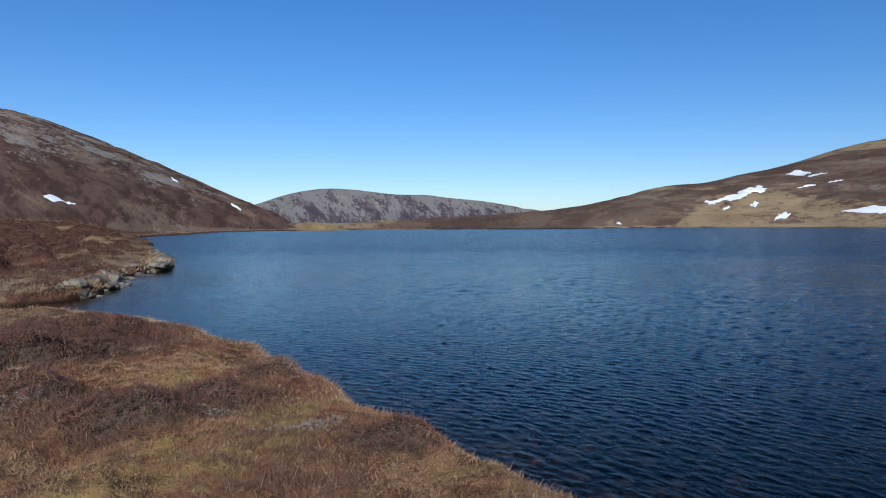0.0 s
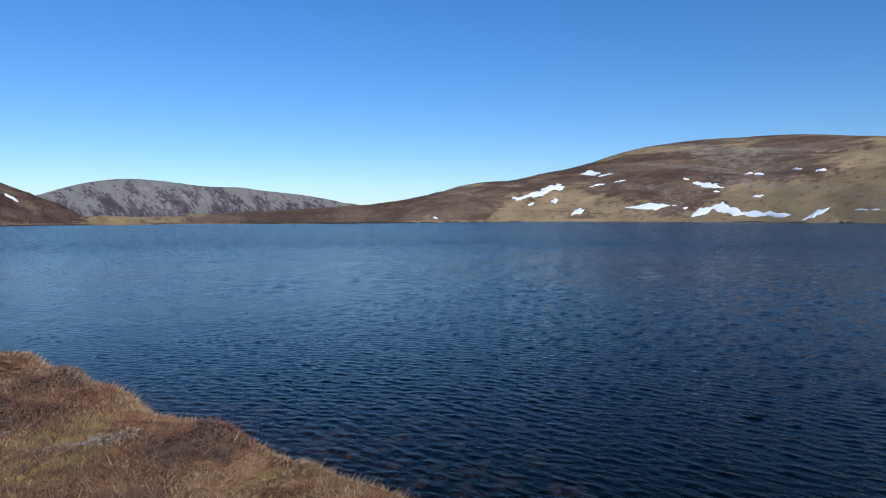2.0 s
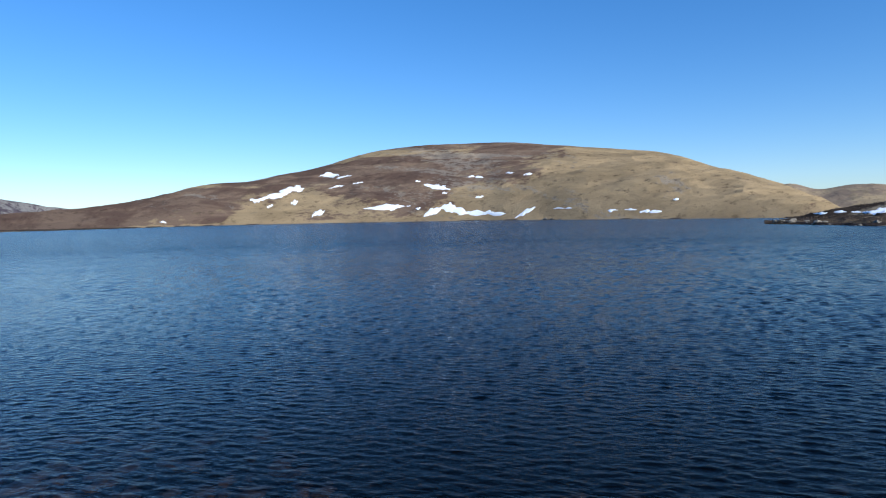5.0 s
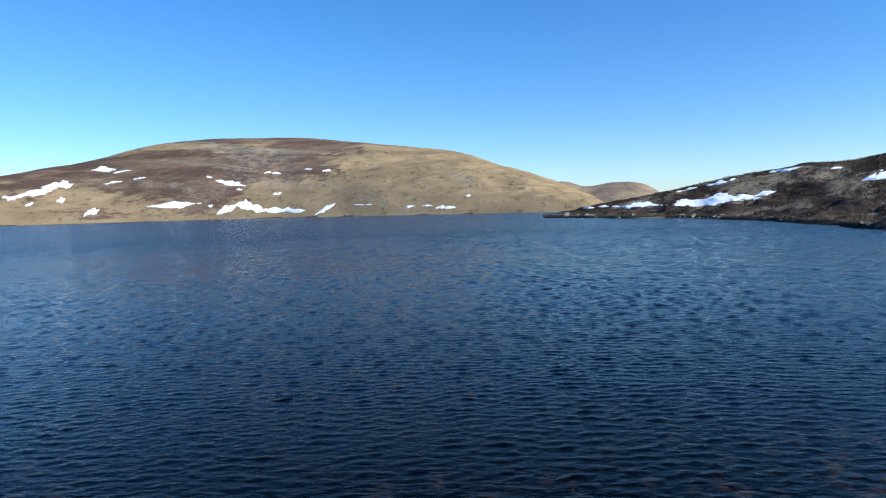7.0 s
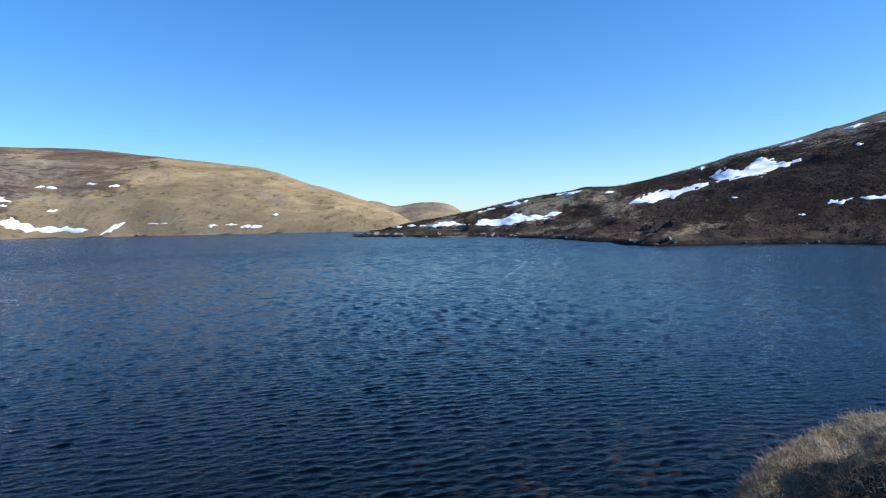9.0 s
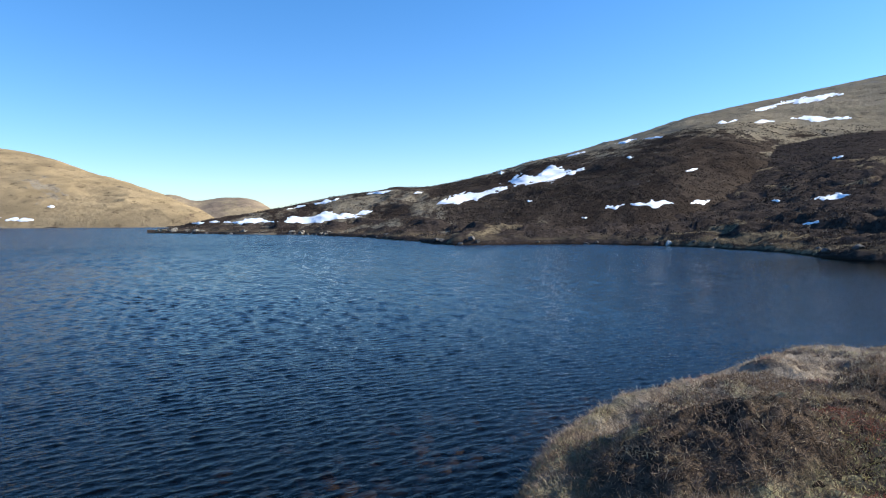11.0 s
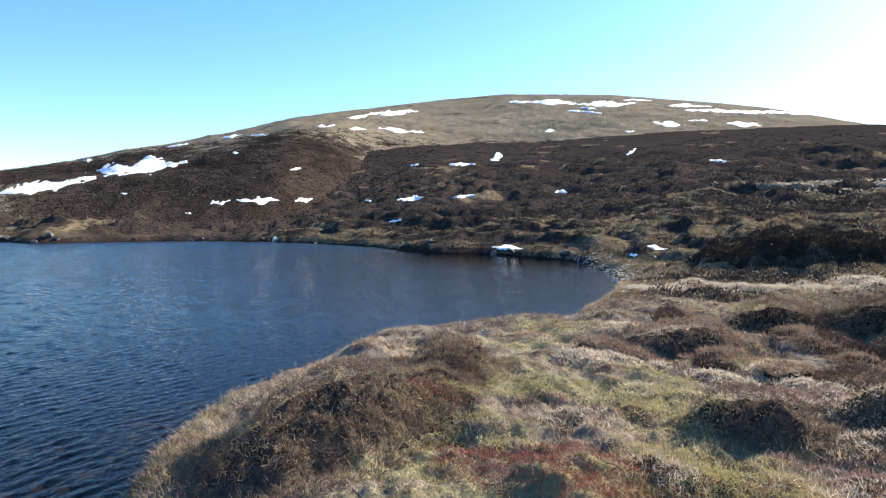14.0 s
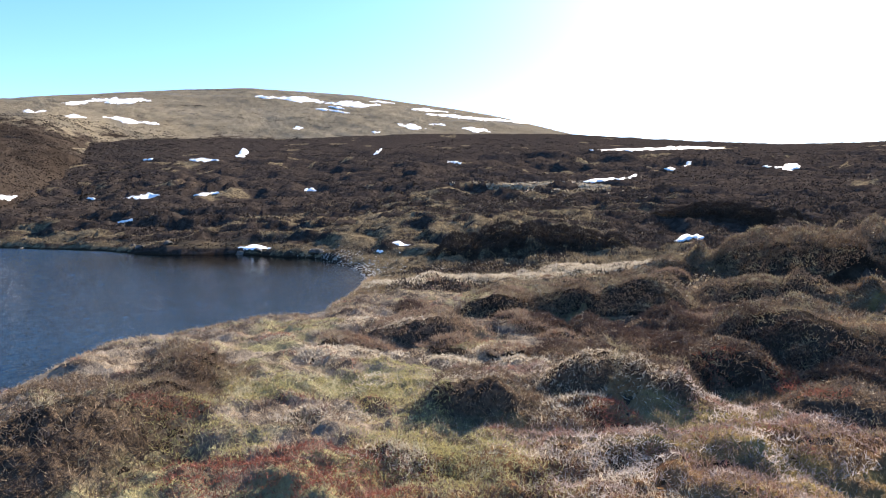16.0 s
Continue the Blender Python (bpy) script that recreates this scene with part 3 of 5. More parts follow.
def on_mound(x, y):
    """1 on a heather mound, 0 off it."""
    most = np.zeros(np.shape(x))
    for mx, my, la, lb, _, turn in MOUNDS + MORE_MOUNDS + tuple((*q, 0, 47 * k) for k, q in enumerate(FIELD)):
        c, sn = math.cos(radians(turn)), math.sin(radians(turn))
        u, v = ((x - mx) * c + (y - my) * sn) / la, ((y - my) * c - (x - mx) * sn) / lb
        most = np.maximum(most, np.exp(-((u * u + v * v) / 3.4) ** 2))
    return most


VIEW_AZ = np.arange(-38, 184.01, 0.37)
BACK_AZ = np.arange(186, 320, 2.5)
GROUND_AZ = np.concatenate([VIEW_AZ, BACK_AZ])
GROUND_R = np.concatenate([np.linspace(0.25, 2.6, 50)[:-1], np.geomspace(2.6, 13, 150)[:-1], np.geomspace(13, 78, 130)[:-1], np.geomspace(78, 185, 66)[:-1], np.geomspace(185, 4600, 46)])
GA, GR = np.meshgrid(np.where(GROUND_AZ > 184, GROUND_AZ - 360, GROUND_AZ), GROUND_R, indexing="ij")
GROUND_Z = land(GA, GR)
ground = tagged(sheet("ground", GROUND_AZ, GROUND_R, GROUND_Z, ground_material(), True),
                "boggy heath ground of straw grass, moss and peat", "ground", kind="structure")
peaty = np.zeros(len(ground.data.vertices))
peaty[:GA.size] = on_mound((GR * np.sin(np.radians(GA))).ravel(), (GR * np.cos(np.radians(GA))).ravel())
ground.data.attributes.new("peaty", "FLOAT", "POINT").data.foreach_set("value", peaty.astype(np.float32))
cover = np.zeros(len(ground.data.vertices))
cover[:GA.size] = heathery((GR * np.sin(np.radians(GA))).ravel(), (GR * np.cos(np.radians(GA))).ravel())
ground.data.attributes.new("cover", "FLOAT", "POINT").data.foreach_set("value", cover.astype(np.float32))


def ground_height(x, y):
    """Height of the ground sheet at places, by its own facets."""
    az = np.degrees(np.arctan2(x, y))
    az = np.where(az < GROUND_AZ[0], az + 360, az)
    fa = np.interp(az, GROUND_AZ, np.arange(len(GROUND_AZ)))
    fr = np.interp(np.hypot(x, y), GROUND_R, np.arange(len(GROUND_R)))
    i, j = np.minimum(fa.astype(int), len(GROUND_AZ) - 2), np.minimum(fr.astype(int), len(GROUND_R) - 2)
    u, v = fa - i, fr - j
    return (GROUND_Z[i, j] * (1 - u) * (1 - v) + GROUND_Z[i + 1, j] * u * (1 - v)
            + GROUND_Z[i, j + 1] * (1 - u) * v + GROUND_Z[i + 1, j + 1] * u * v)


def land_height(x, y):
    """The ground, or the heather hillside where that stands higher."""
    az, r = np.degrees(np.arctan2(x, y)), np.hypot(x, y)
    on = (az > 67) & (az < 163) & (r < knots(az, RIGHT_HILL.table, 2, 0.5)) & (r > knots(az, RIGHT_HILL.table, 3, 0.5))
    return np.where(on, np.maximum(ground_height(x, y), RIGHT_HILL.height(az, r)), ground_height(x, y))


def waves(x, y, r):
    """Wind waves that run from bearing 57, short by the bank and longer on the open water."""
    rng = np.random.default_rng(5)
    usual = np.clip(0.0115 * r, 0.14, 2.0)
    h, power = np.zeros_like(x), np.zeros_like(x)
    for wave in 0.11 * 1.6 ** np.arange(8):
        weight = np.exp(-(np.log(wave / usual) / 0.36) ** 2)
        power += weight ** 2
        part_h = np.zeros_like(x)
        for _ in range(18):
            long = wave * rng.uniform(0.78, 1.28)
            way = radians(57 + rng.normal() * 30)
            part_h += long * np.sin((x * math.sin(way) + y * math.cos(way)) * 2 * math.pi / long + rng.uniform(0, 6.28))
        h += weight * part_h / (2 * math.pi * 3.0)
    h = WAVE_SLOPE * h / np.sqrt(power)
    tall = WAVE_SLOPE * usual / (2 * math.pi)
    h = h + 0.22 * (h * h / tall - tall)
    gust = 0.95 + 0.35 * fractal(x * 0.05 + y * 0.03, y * 0.09 - x * 0.06, 3, 77)
    lee = 0.62 + 0.38 * smooth(np.hypot(x - 25, y + 23), 3, 13)
    return h * gust * lee * (1 - 0.50 * smooth(r, 9, 30)) * (1 - smooth(r, 60, 110))


WAVE_SLOPE = 0.115
water_r = np.concatenate([np.linspace(2.4, 7.0, 150)[:-1], np.geomspace(7.0, 60, 630)[:-1], np.geomspace(60, 110, 60)[:-1], np.geomspace(110, 640, 12)])
water_az = np.arange(-39, 142.1, 0.34)
WA, WR = np.meshgrid(np.radians(water_az), water_r, indexing="ij")
water = tagged(sheet("water", water_az, water_r, waves(WR * np.sin(WA), WR * np.cos(WA), WR), water_material()),
               "dark blue loch water ruffled by small wind waves", "water", kind="structure")
water.visible_shadow = False


def lay(ob, across, up, share):
    """Gives a hillside its own measure: metres across and up, and the share of its height."""
    at = ob.data.attributes.new("lie", "FLOAT_VECTOR", "POINT")
    at.data.foreach_set("vector", np.stack([across, up, share], -1).astype(np.float32).ravel())
    return ob


def hill(name, slope, mat, label, step, rings, reach, back=1.35, grade=1.0):
    az = np.arange(slope.a0, slope.a1 + step, step)
    r1, r0 = knots(az, slope.table, 2, 0.5), knots(az, slope.table, 3, 0.5)
    s = np.concatenate([[-0.03], np.linspace(0, 1, rings) ** grade, np.linspace(1.02, back, 6)])
    rr = r0[:, None] + (r1 - r0)[:, None] * s[None]
    aa = np.repeat(az[:, None], len(s), 1)
    z = slope.height(aa, rr)
    n, m = aa.shape
    co = np.stack([rr * np.sin(np.radians(aa)), rr * np.cos(np.radians(aa)), z], -1).reshape(-1, 3)
    i, j = np.meshgrid(np.arange(n - 1), np.arange(m - 1), indexing="ij")
    quads = np.stack([i * m + j, (i + 1) * m + j, (i + 1) * m + j + 1, i * m + j + 1], -1).reshape(-1, 4)
    ob = lay(mesh_object(name, co, quads, mat), np.radians(aa).ravel() * reach, z.ravel(), np.repeat(s[None], n, 0).ravel())
    return tagged(ob, label, "hill", kind="structure")


hill("hill_left", LEFT_HILL, hill_material("heather_scree", 22, (0.085, 0.051, 0.040), (0.145, 0.092, 0.070), (0.24, 0.165, 0.115), (0.36, 0.325, 0.28), 0.60, 0.625, (0.12, 0.4, 0.05),
                                           (0.008, 0.03, 0.3), ((2, -32, 0.40, 5, 0.25, 0.07), (2, -25.5, 0.42, 3, 0.15, 0.06), (2, -23.6, 0.45, 2, 0.2, 0.07)), -14, 2.4, -20, 0.75, 520),
     "brown heather hillside with grey scree near its top", 0.14, 66, 520)
hill("mountain_far", FAR_MOUNTAIN, hill_material("far_scree", 75, (0.088, 0.070, 0.078), (0.135, 0.108, 0.112), (0.22, 0.20, 0.18), (0.36, 0.34, 0.295), 0.74, 0.51, (0.10, 0.7, 0.09),
                                                 None, (), -48, 1.8, -50, 0.7, 1750),
     "distant grey scree mountain with a rounded top", 0.13, 50, 1750)
hill("hill_snowy", SNOW_HILL, hill_material("heather_grass", 40, (0.115, 0.075, 0.056), (0.185, 0.128, 0.090), (0.375, 0.275, 0.155), (0.33, 0.29, 0.235), 0.60, 0.60, None, (0.006, 0.03, 0.15),
                                            ((1, 43, 0.06, 17, 0.20, 0.08), (1, 64, 0.45, 15, 1.0, 0.22), (1, 55, 0.2, 10, 0.4, 0.10), (2, 42, 0.55, 8, 0.4, 0.10), (1, 39, 0.95, 14, 0.16, 0.08), (1, 46, 0.1, 6, 0.12, 0.05)), 3, 3.8, -12, 0.55, 560),
     "broad rounded hill of brown heather and tawny grass", 0.14, 66, 560)
hill("hill_round", ROUND_HILL, hill_material("far_grass", 60, (0.22, 0.165, 0.12), (0.29, 0.22, 0.15), (0.36, 0.275, 0.17), (0.26, 0.23, 0.2), 0.50, 0.72, reach=1150),
     "distant low rounded hill of tawny grass", 0.1, 40, 1150)
hill("hill_right", RIGHT_HILL, hill_material("dark_heather", 20, (0.036, 0.027, 0.022), (0.062, 0.047, 0.037), (0.285, 0.235, 0.165), (0.27, 0.24, 0.20), 0.71, 0.64, (0.55, 1.0, 0.14), None,
                                             ((1, 125, 1.0, 31, 0.78, 0.40), (1, 147, 0.6, 17, 0.9, 0.42), (1, 78, 0.3, 13, 0.6, 0.18), (1, 98, 0.0, 22, 0.10, 0.10), (1, 106, 0.25, 10, 0.25, -0.12)), 6, 3.2, 4, 0.7, 200),
     "dark heather hillside, paler grass and stones at its top", 0.2, 130, 200, grade=1.6)

# low grassy mound by the far shore
bump_az, bump_r = np.linspace(-14.3, -8.0, 60), np.linspace(226, 264, 24)
BA, BR = np.meshgrid(bump_az, bump_r, indexing="ij")
bump_z = 3.3 * np.exp(-((BA + 11.3) / 1.8) ** 2 - ((BR - 244) / 7.5) ** 2) - 0.3 + 0.25 * fractal(BA * 3, BR * 0.2, 3, 51)
tagged(lay(sheet("grass_mound", bump_az, bump_r, bump_z, hill_material("mound_grass", 7, (0.22, 0.145, 0.08), (0.28, 0.19, 0.10), (0.36, 0.255, 0.13), STONE, 0.45, 0.9)),
           np.radians(BA).ravel() * 244, bump_z.ravel(), bump_z.ravel() / 3.3), "low mound of yellow grass on the far shore", "mound", kind="structure")


# ======== snow ========
class Moor:
    """The ground sheet, looked up as the hills are."""

    def height(self, az, r):
        return ground_height(r * np.sin(np.radians(az)), r * np.cos(np.radians(az)))

    def find(self, az, el):
        rr = np.repeat(np.geomspace(14, 172, 300)[None], len(az), 0)
        return first_at(rr, self.height(np.repeat(az[:, None], 300, 1), rr), el)


SNOW = snow_material()


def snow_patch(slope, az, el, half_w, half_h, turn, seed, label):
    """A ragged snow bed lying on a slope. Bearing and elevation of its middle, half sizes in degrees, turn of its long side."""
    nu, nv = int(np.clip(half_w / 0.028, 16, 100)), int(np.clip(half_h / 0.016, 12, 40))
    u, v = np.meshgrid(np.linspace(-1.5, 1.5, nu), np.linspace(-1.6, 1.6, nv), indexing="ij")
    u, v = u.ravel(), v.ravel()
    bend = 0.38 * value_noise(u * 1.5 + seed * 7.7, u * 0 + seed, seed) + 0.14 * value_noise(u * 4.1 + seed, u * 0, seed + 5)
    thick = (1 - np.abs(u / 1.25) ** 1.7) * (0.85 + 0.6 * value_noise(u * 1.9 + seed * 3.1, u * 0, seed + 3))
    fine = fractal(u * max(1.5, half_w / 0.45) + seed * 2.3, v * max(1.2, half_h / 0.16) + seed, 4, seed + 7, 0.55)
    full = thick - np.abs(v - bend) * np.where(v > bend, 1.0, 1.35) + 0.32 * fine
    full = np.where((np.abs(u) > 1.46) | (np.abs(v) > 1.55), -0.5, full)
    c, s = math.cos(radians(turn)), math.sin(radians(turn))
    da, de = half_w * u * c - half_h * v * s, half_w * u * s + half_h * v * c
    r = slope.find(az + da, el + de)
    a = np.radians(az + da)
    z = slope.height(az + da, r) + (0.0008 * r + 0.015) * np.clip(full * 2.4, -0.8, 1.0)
    pts = np.stack([r * np.sin(a), r * np.cos(a), z], -1)
    i, j = np.meshgrid(np.arange(nu - 1), np.arange(nv - 1), indexing="ij")
    quads = np.stack([i * nv + j, (i + 1) * nv + j, (i + 1) * nv + j + 1, i * nv + j + 1], -1).reshape(-1, 4)
    quads = quads[full[quads].max(1) > -0.02]
    used, quads = np.unique(quads, return_inverse=True)
    return tagged(mesh_object("snow_patch", pts[used], quads.reshape(-1, 4), SNOW), label, "snow patch", "snow patches")


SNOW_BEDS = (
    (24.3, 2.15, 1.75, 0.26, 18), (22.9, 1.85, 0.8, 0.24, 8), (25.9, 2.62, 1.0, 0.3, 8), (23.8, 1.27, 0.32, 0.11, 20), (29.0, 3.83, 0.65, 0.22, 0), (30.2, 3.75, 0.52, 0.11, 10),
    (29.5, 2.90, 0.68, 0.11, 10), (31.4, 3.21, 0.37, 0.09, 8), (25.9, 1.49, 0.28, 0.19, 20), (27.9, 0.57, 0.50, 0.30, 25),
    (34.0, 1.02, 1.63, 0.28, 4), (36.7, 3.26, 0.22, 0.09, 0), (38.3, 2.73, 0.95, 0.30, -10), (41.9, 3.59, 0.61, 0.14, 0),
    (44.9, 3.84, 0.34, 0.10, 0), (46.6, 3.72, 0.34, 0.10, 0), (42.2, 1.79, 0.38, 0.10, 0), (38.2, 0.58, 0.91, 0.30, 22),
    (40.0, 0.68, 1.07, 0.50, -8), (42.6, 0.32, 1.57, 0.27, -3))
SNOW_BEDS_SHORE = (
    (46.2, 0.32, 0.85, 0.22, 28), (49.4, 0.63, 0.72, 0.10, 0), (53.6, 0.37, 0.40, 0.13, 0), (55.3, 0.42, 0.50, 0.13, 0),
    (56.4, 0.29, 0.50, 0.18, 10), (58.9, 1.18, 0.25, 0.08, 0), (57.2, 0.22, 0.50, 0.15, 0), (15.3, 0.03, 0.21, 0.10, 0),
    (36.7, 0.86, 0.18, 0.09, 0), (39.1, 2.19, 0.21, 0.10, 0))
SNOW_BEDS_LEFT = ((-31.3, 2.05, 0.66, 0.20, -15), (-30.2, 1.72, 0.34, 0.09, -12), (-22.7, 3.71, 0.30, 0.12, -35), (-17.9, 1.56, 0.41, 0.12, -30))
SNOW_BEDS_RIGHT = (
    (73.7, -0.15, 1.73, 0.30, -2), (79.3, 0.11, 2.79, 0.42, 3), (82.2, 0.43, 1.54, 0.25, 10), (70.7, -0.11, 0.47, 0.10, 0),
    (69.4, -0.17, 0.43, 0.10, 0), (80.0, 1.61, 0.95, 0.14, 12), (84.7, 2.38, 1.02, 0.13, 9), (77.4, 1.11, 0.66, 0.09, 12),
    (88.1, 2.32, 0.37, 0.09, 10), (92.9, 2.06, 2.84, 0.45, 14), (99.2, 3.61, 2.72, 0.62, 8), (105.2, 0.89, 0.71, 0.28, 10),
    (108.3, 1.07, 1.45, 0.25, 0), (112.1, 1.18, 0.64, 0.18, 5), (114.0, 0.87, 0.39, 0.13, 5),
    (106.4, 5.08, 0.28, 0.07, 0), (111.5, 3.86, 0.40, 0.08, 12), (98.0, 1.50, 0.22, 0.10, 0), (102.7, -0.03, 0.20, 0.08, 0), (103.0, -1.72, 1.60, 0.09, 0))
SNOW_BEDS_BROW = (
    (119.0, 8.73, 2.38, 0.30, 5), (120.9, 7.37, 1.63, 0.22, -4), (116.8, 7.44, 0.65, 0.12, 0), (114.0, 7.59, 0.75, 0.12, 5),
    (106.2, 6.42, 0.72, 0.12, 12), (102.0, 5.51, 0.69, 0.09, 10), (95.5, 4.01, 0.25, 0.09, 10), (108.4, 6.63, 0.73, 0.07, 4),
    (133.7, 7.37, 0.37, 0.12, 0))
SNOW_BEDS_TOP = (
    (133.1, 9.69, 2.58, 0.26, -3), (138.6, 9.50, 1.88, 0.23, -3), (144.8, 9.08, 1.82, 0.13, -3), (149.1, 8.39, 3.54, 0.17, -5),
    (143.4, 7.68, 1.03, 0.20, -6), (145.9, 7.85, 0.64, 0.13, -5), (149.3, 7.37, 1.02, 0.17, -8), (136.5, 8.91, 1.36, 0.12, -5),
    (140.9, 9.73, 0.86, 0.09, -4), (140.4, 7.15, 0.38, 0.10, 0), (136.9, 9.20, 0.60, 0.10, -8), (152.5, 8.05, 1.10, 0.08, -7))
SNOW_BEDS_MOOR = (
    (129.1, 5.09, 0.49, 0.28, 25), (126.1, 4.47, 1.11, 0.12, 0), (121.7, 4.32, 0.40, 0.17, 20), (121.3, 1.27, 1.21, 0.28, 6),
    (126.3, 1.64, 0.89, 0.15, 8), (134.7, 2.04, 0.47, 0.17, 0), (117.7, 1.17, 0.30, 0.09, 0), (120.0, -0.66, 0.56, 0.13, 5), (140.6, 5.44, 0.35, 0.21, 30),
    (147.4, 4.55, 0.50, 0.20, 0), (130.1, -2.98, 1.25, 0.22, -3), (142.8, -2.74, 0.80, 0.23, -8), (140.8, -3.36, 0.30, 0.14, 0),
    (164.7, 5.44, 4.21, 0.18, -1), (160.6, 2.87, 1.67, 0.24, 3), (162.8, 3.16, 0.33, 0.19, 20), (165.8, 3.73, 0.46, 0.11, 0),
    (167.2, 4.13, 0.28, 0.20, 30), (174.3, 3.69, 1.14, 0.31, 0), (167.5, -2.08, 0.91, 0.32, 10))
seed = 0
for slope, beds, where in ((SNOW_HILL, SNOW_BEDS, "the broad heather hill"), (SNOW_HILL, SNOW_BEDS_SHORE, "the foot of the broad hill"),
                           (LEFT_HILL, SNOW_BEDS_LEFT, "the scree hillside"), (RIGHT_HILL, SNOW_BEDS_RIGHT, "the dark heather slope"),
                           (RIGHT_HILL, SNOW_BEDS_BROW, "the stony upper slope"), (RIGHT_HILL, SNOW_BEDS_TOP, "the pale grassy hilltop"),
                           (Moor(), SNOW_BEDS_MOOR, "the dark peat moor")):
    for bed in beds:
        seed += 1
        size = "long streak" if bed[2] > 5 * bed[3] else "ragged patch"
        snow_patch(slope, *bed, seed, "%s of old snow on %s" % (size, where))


# ======== rocks ========
ROCK = rock_material("lichened_rock", (0.062, 0.054, 0.043), (0.27, 0.235, 0.18))
WET_ROCK = rock_material("wet_rock", (0.045, 0.039, 0.033), (0.13, 0.115, 0.10))
QUARTZ = rock_material("quartz", (0.45, 0.44, 0.42), (0.75, 0.74, 0.72))


def rock(name, x, y, size, seed, label, lift=0.0, flat=0.7, group="", mat=ROCK):
    """A weathered stone, half bedded in the ground."""
    bm = bmesh.new()
    bmesh.ops.create_icosphere(bm, subdivisions=3, radius=1)
    rnd = random.Random(seed)
    cuts = [(Vector((rnd.gauss(0, 1), rnd.gauss(0, 1), rnd.gauss(0, 0.7))).normalized(), rnd.uniform(0.45, 0.8)) for _ in range(12)]
    for v in bm.verts:
        for n, d in cuts:
            over = v.co.dot(n) - d
            if over > 0:
                v.co -= n * over * 0.97
        v.co *= 1 + 0.10 * noise.noise(v.co * 2.1 + Vector((seed, 0, 0))) + 0.05 * noise.noise(v.co * 6 + Vector((0, seed, 0)))
    stretch = Matrix.Rotation(rnd.uniform(0, 6.28), 4, "Z") @ Matrix.Diagonal((size * rnd.uniform(0.9, 1.4), size * rnd.uniform(0.7, 1.0), size * flat, 1))
    bm.transform(stretch)
    me = bpy.data.meshes.new(name)
    bm.to_mesh(me)
    bm.free()
    me.polygons.foreach_set("use_smooth", np.full(len(me.polygons), False))
    me.materials.append(mat)
    ob = new(name, me)
    ob.location = (x, y, float(ground_height(np.array([x]), np.array([y]))[0]) + lift)
    return tagged(ob, label, "rock", group)


def along_shore(first, last, n, rnd, spread):
    """Places strewn along a stretch of the shoreline, given as x, y of its two ends."""
    i = int(np.argmin(np.hypot(SHORE[:, 0] - first[0], SHORE[:, 1] - first[1])))
    j = int(np.argmin(np.hypot(SHORE[:, 0] - last[0], SHORE[:, 1] - last[1])))
    p = SHORE[i:j + 1]
    run = np.concatenate([[0], np.cumsum(np.hypot(*np.diff(p, axis=0).T))])
    t = np.array([rnd.random() for _ in range(n)]) * run[-1]
    off = np.array([[rnd.gauss(0, spread), rnd.gauss(0, spread)] for _ in range(n)])
    return np.stack([np.interp(t, run, p[:, 0]), np.interp(t, run, p[:, 1])], 1) + off


rnd = random.Random(4)
for k, (x, y) in enumerate(along_shore((-18.5, 42), (-10.5, 19), 60, rnd, 0.30)):
    rock("boulder", x - 0.3, y, rnd.choice((0.25, 0.35, 0.5, 0.7)) * (0.36 + 0.012 * y), 100 + k, "grey lichened boulder at the heathery point", 0.0, 0.5, "boulders of the point")
for k, (x, y) in enumerate(along_shore((-13.5, 31), (-10.9, 17.2), 44, rnd, 0.22)):
    rock("boulder", x - 0.12, y, rnd.choice((0.13, 0.18, 0.27)), 160 + k, "grey lichened slab of the rocky point", 0.04, 0.5, "boulders of the point")
for k, (x, y) in enumerate(along_shore((20.7, -21.3), (122, 53.5), 60, rnd, 0.5)):
    rock("shore_stone", x, y, rnd.uniform(0.12, 0.38), 200 + k, "dark wet stone at the peaty shore", 0.02, 0.6, "stones along the shore", WET_ROCK)
for k, (x, y) in enumerate(along_shore((83, 13.3), (140, 52), 34, rnd, 0.7)):
    rock("shore_stone", x, y, rnd.uniform(0.4, 0.95), 400 + k, "grey weathered stone on the low promontory", 0.0, 0.55, "stones along the shore", ROCK)
# stones added in place of the dark undercut peat bank of this shore
for k, (x, y) in enumerate(along_shore((256, 205), (263, 295), 16, rnd, 1.0)):
    rock("shore_stone", x, y, rnd.uniform(0.8, 1.7), 500 + k, "dark stone standing in for the peat bank below the broad hill", 0.2, 0.55, "stones along the shore", WET_ROCK)
rock("white_stone", 46.6, -16.6, 0.32, 300, "pale quartz stone standing at the water's edge", 0.12, 0.8, "", QUARTZ)


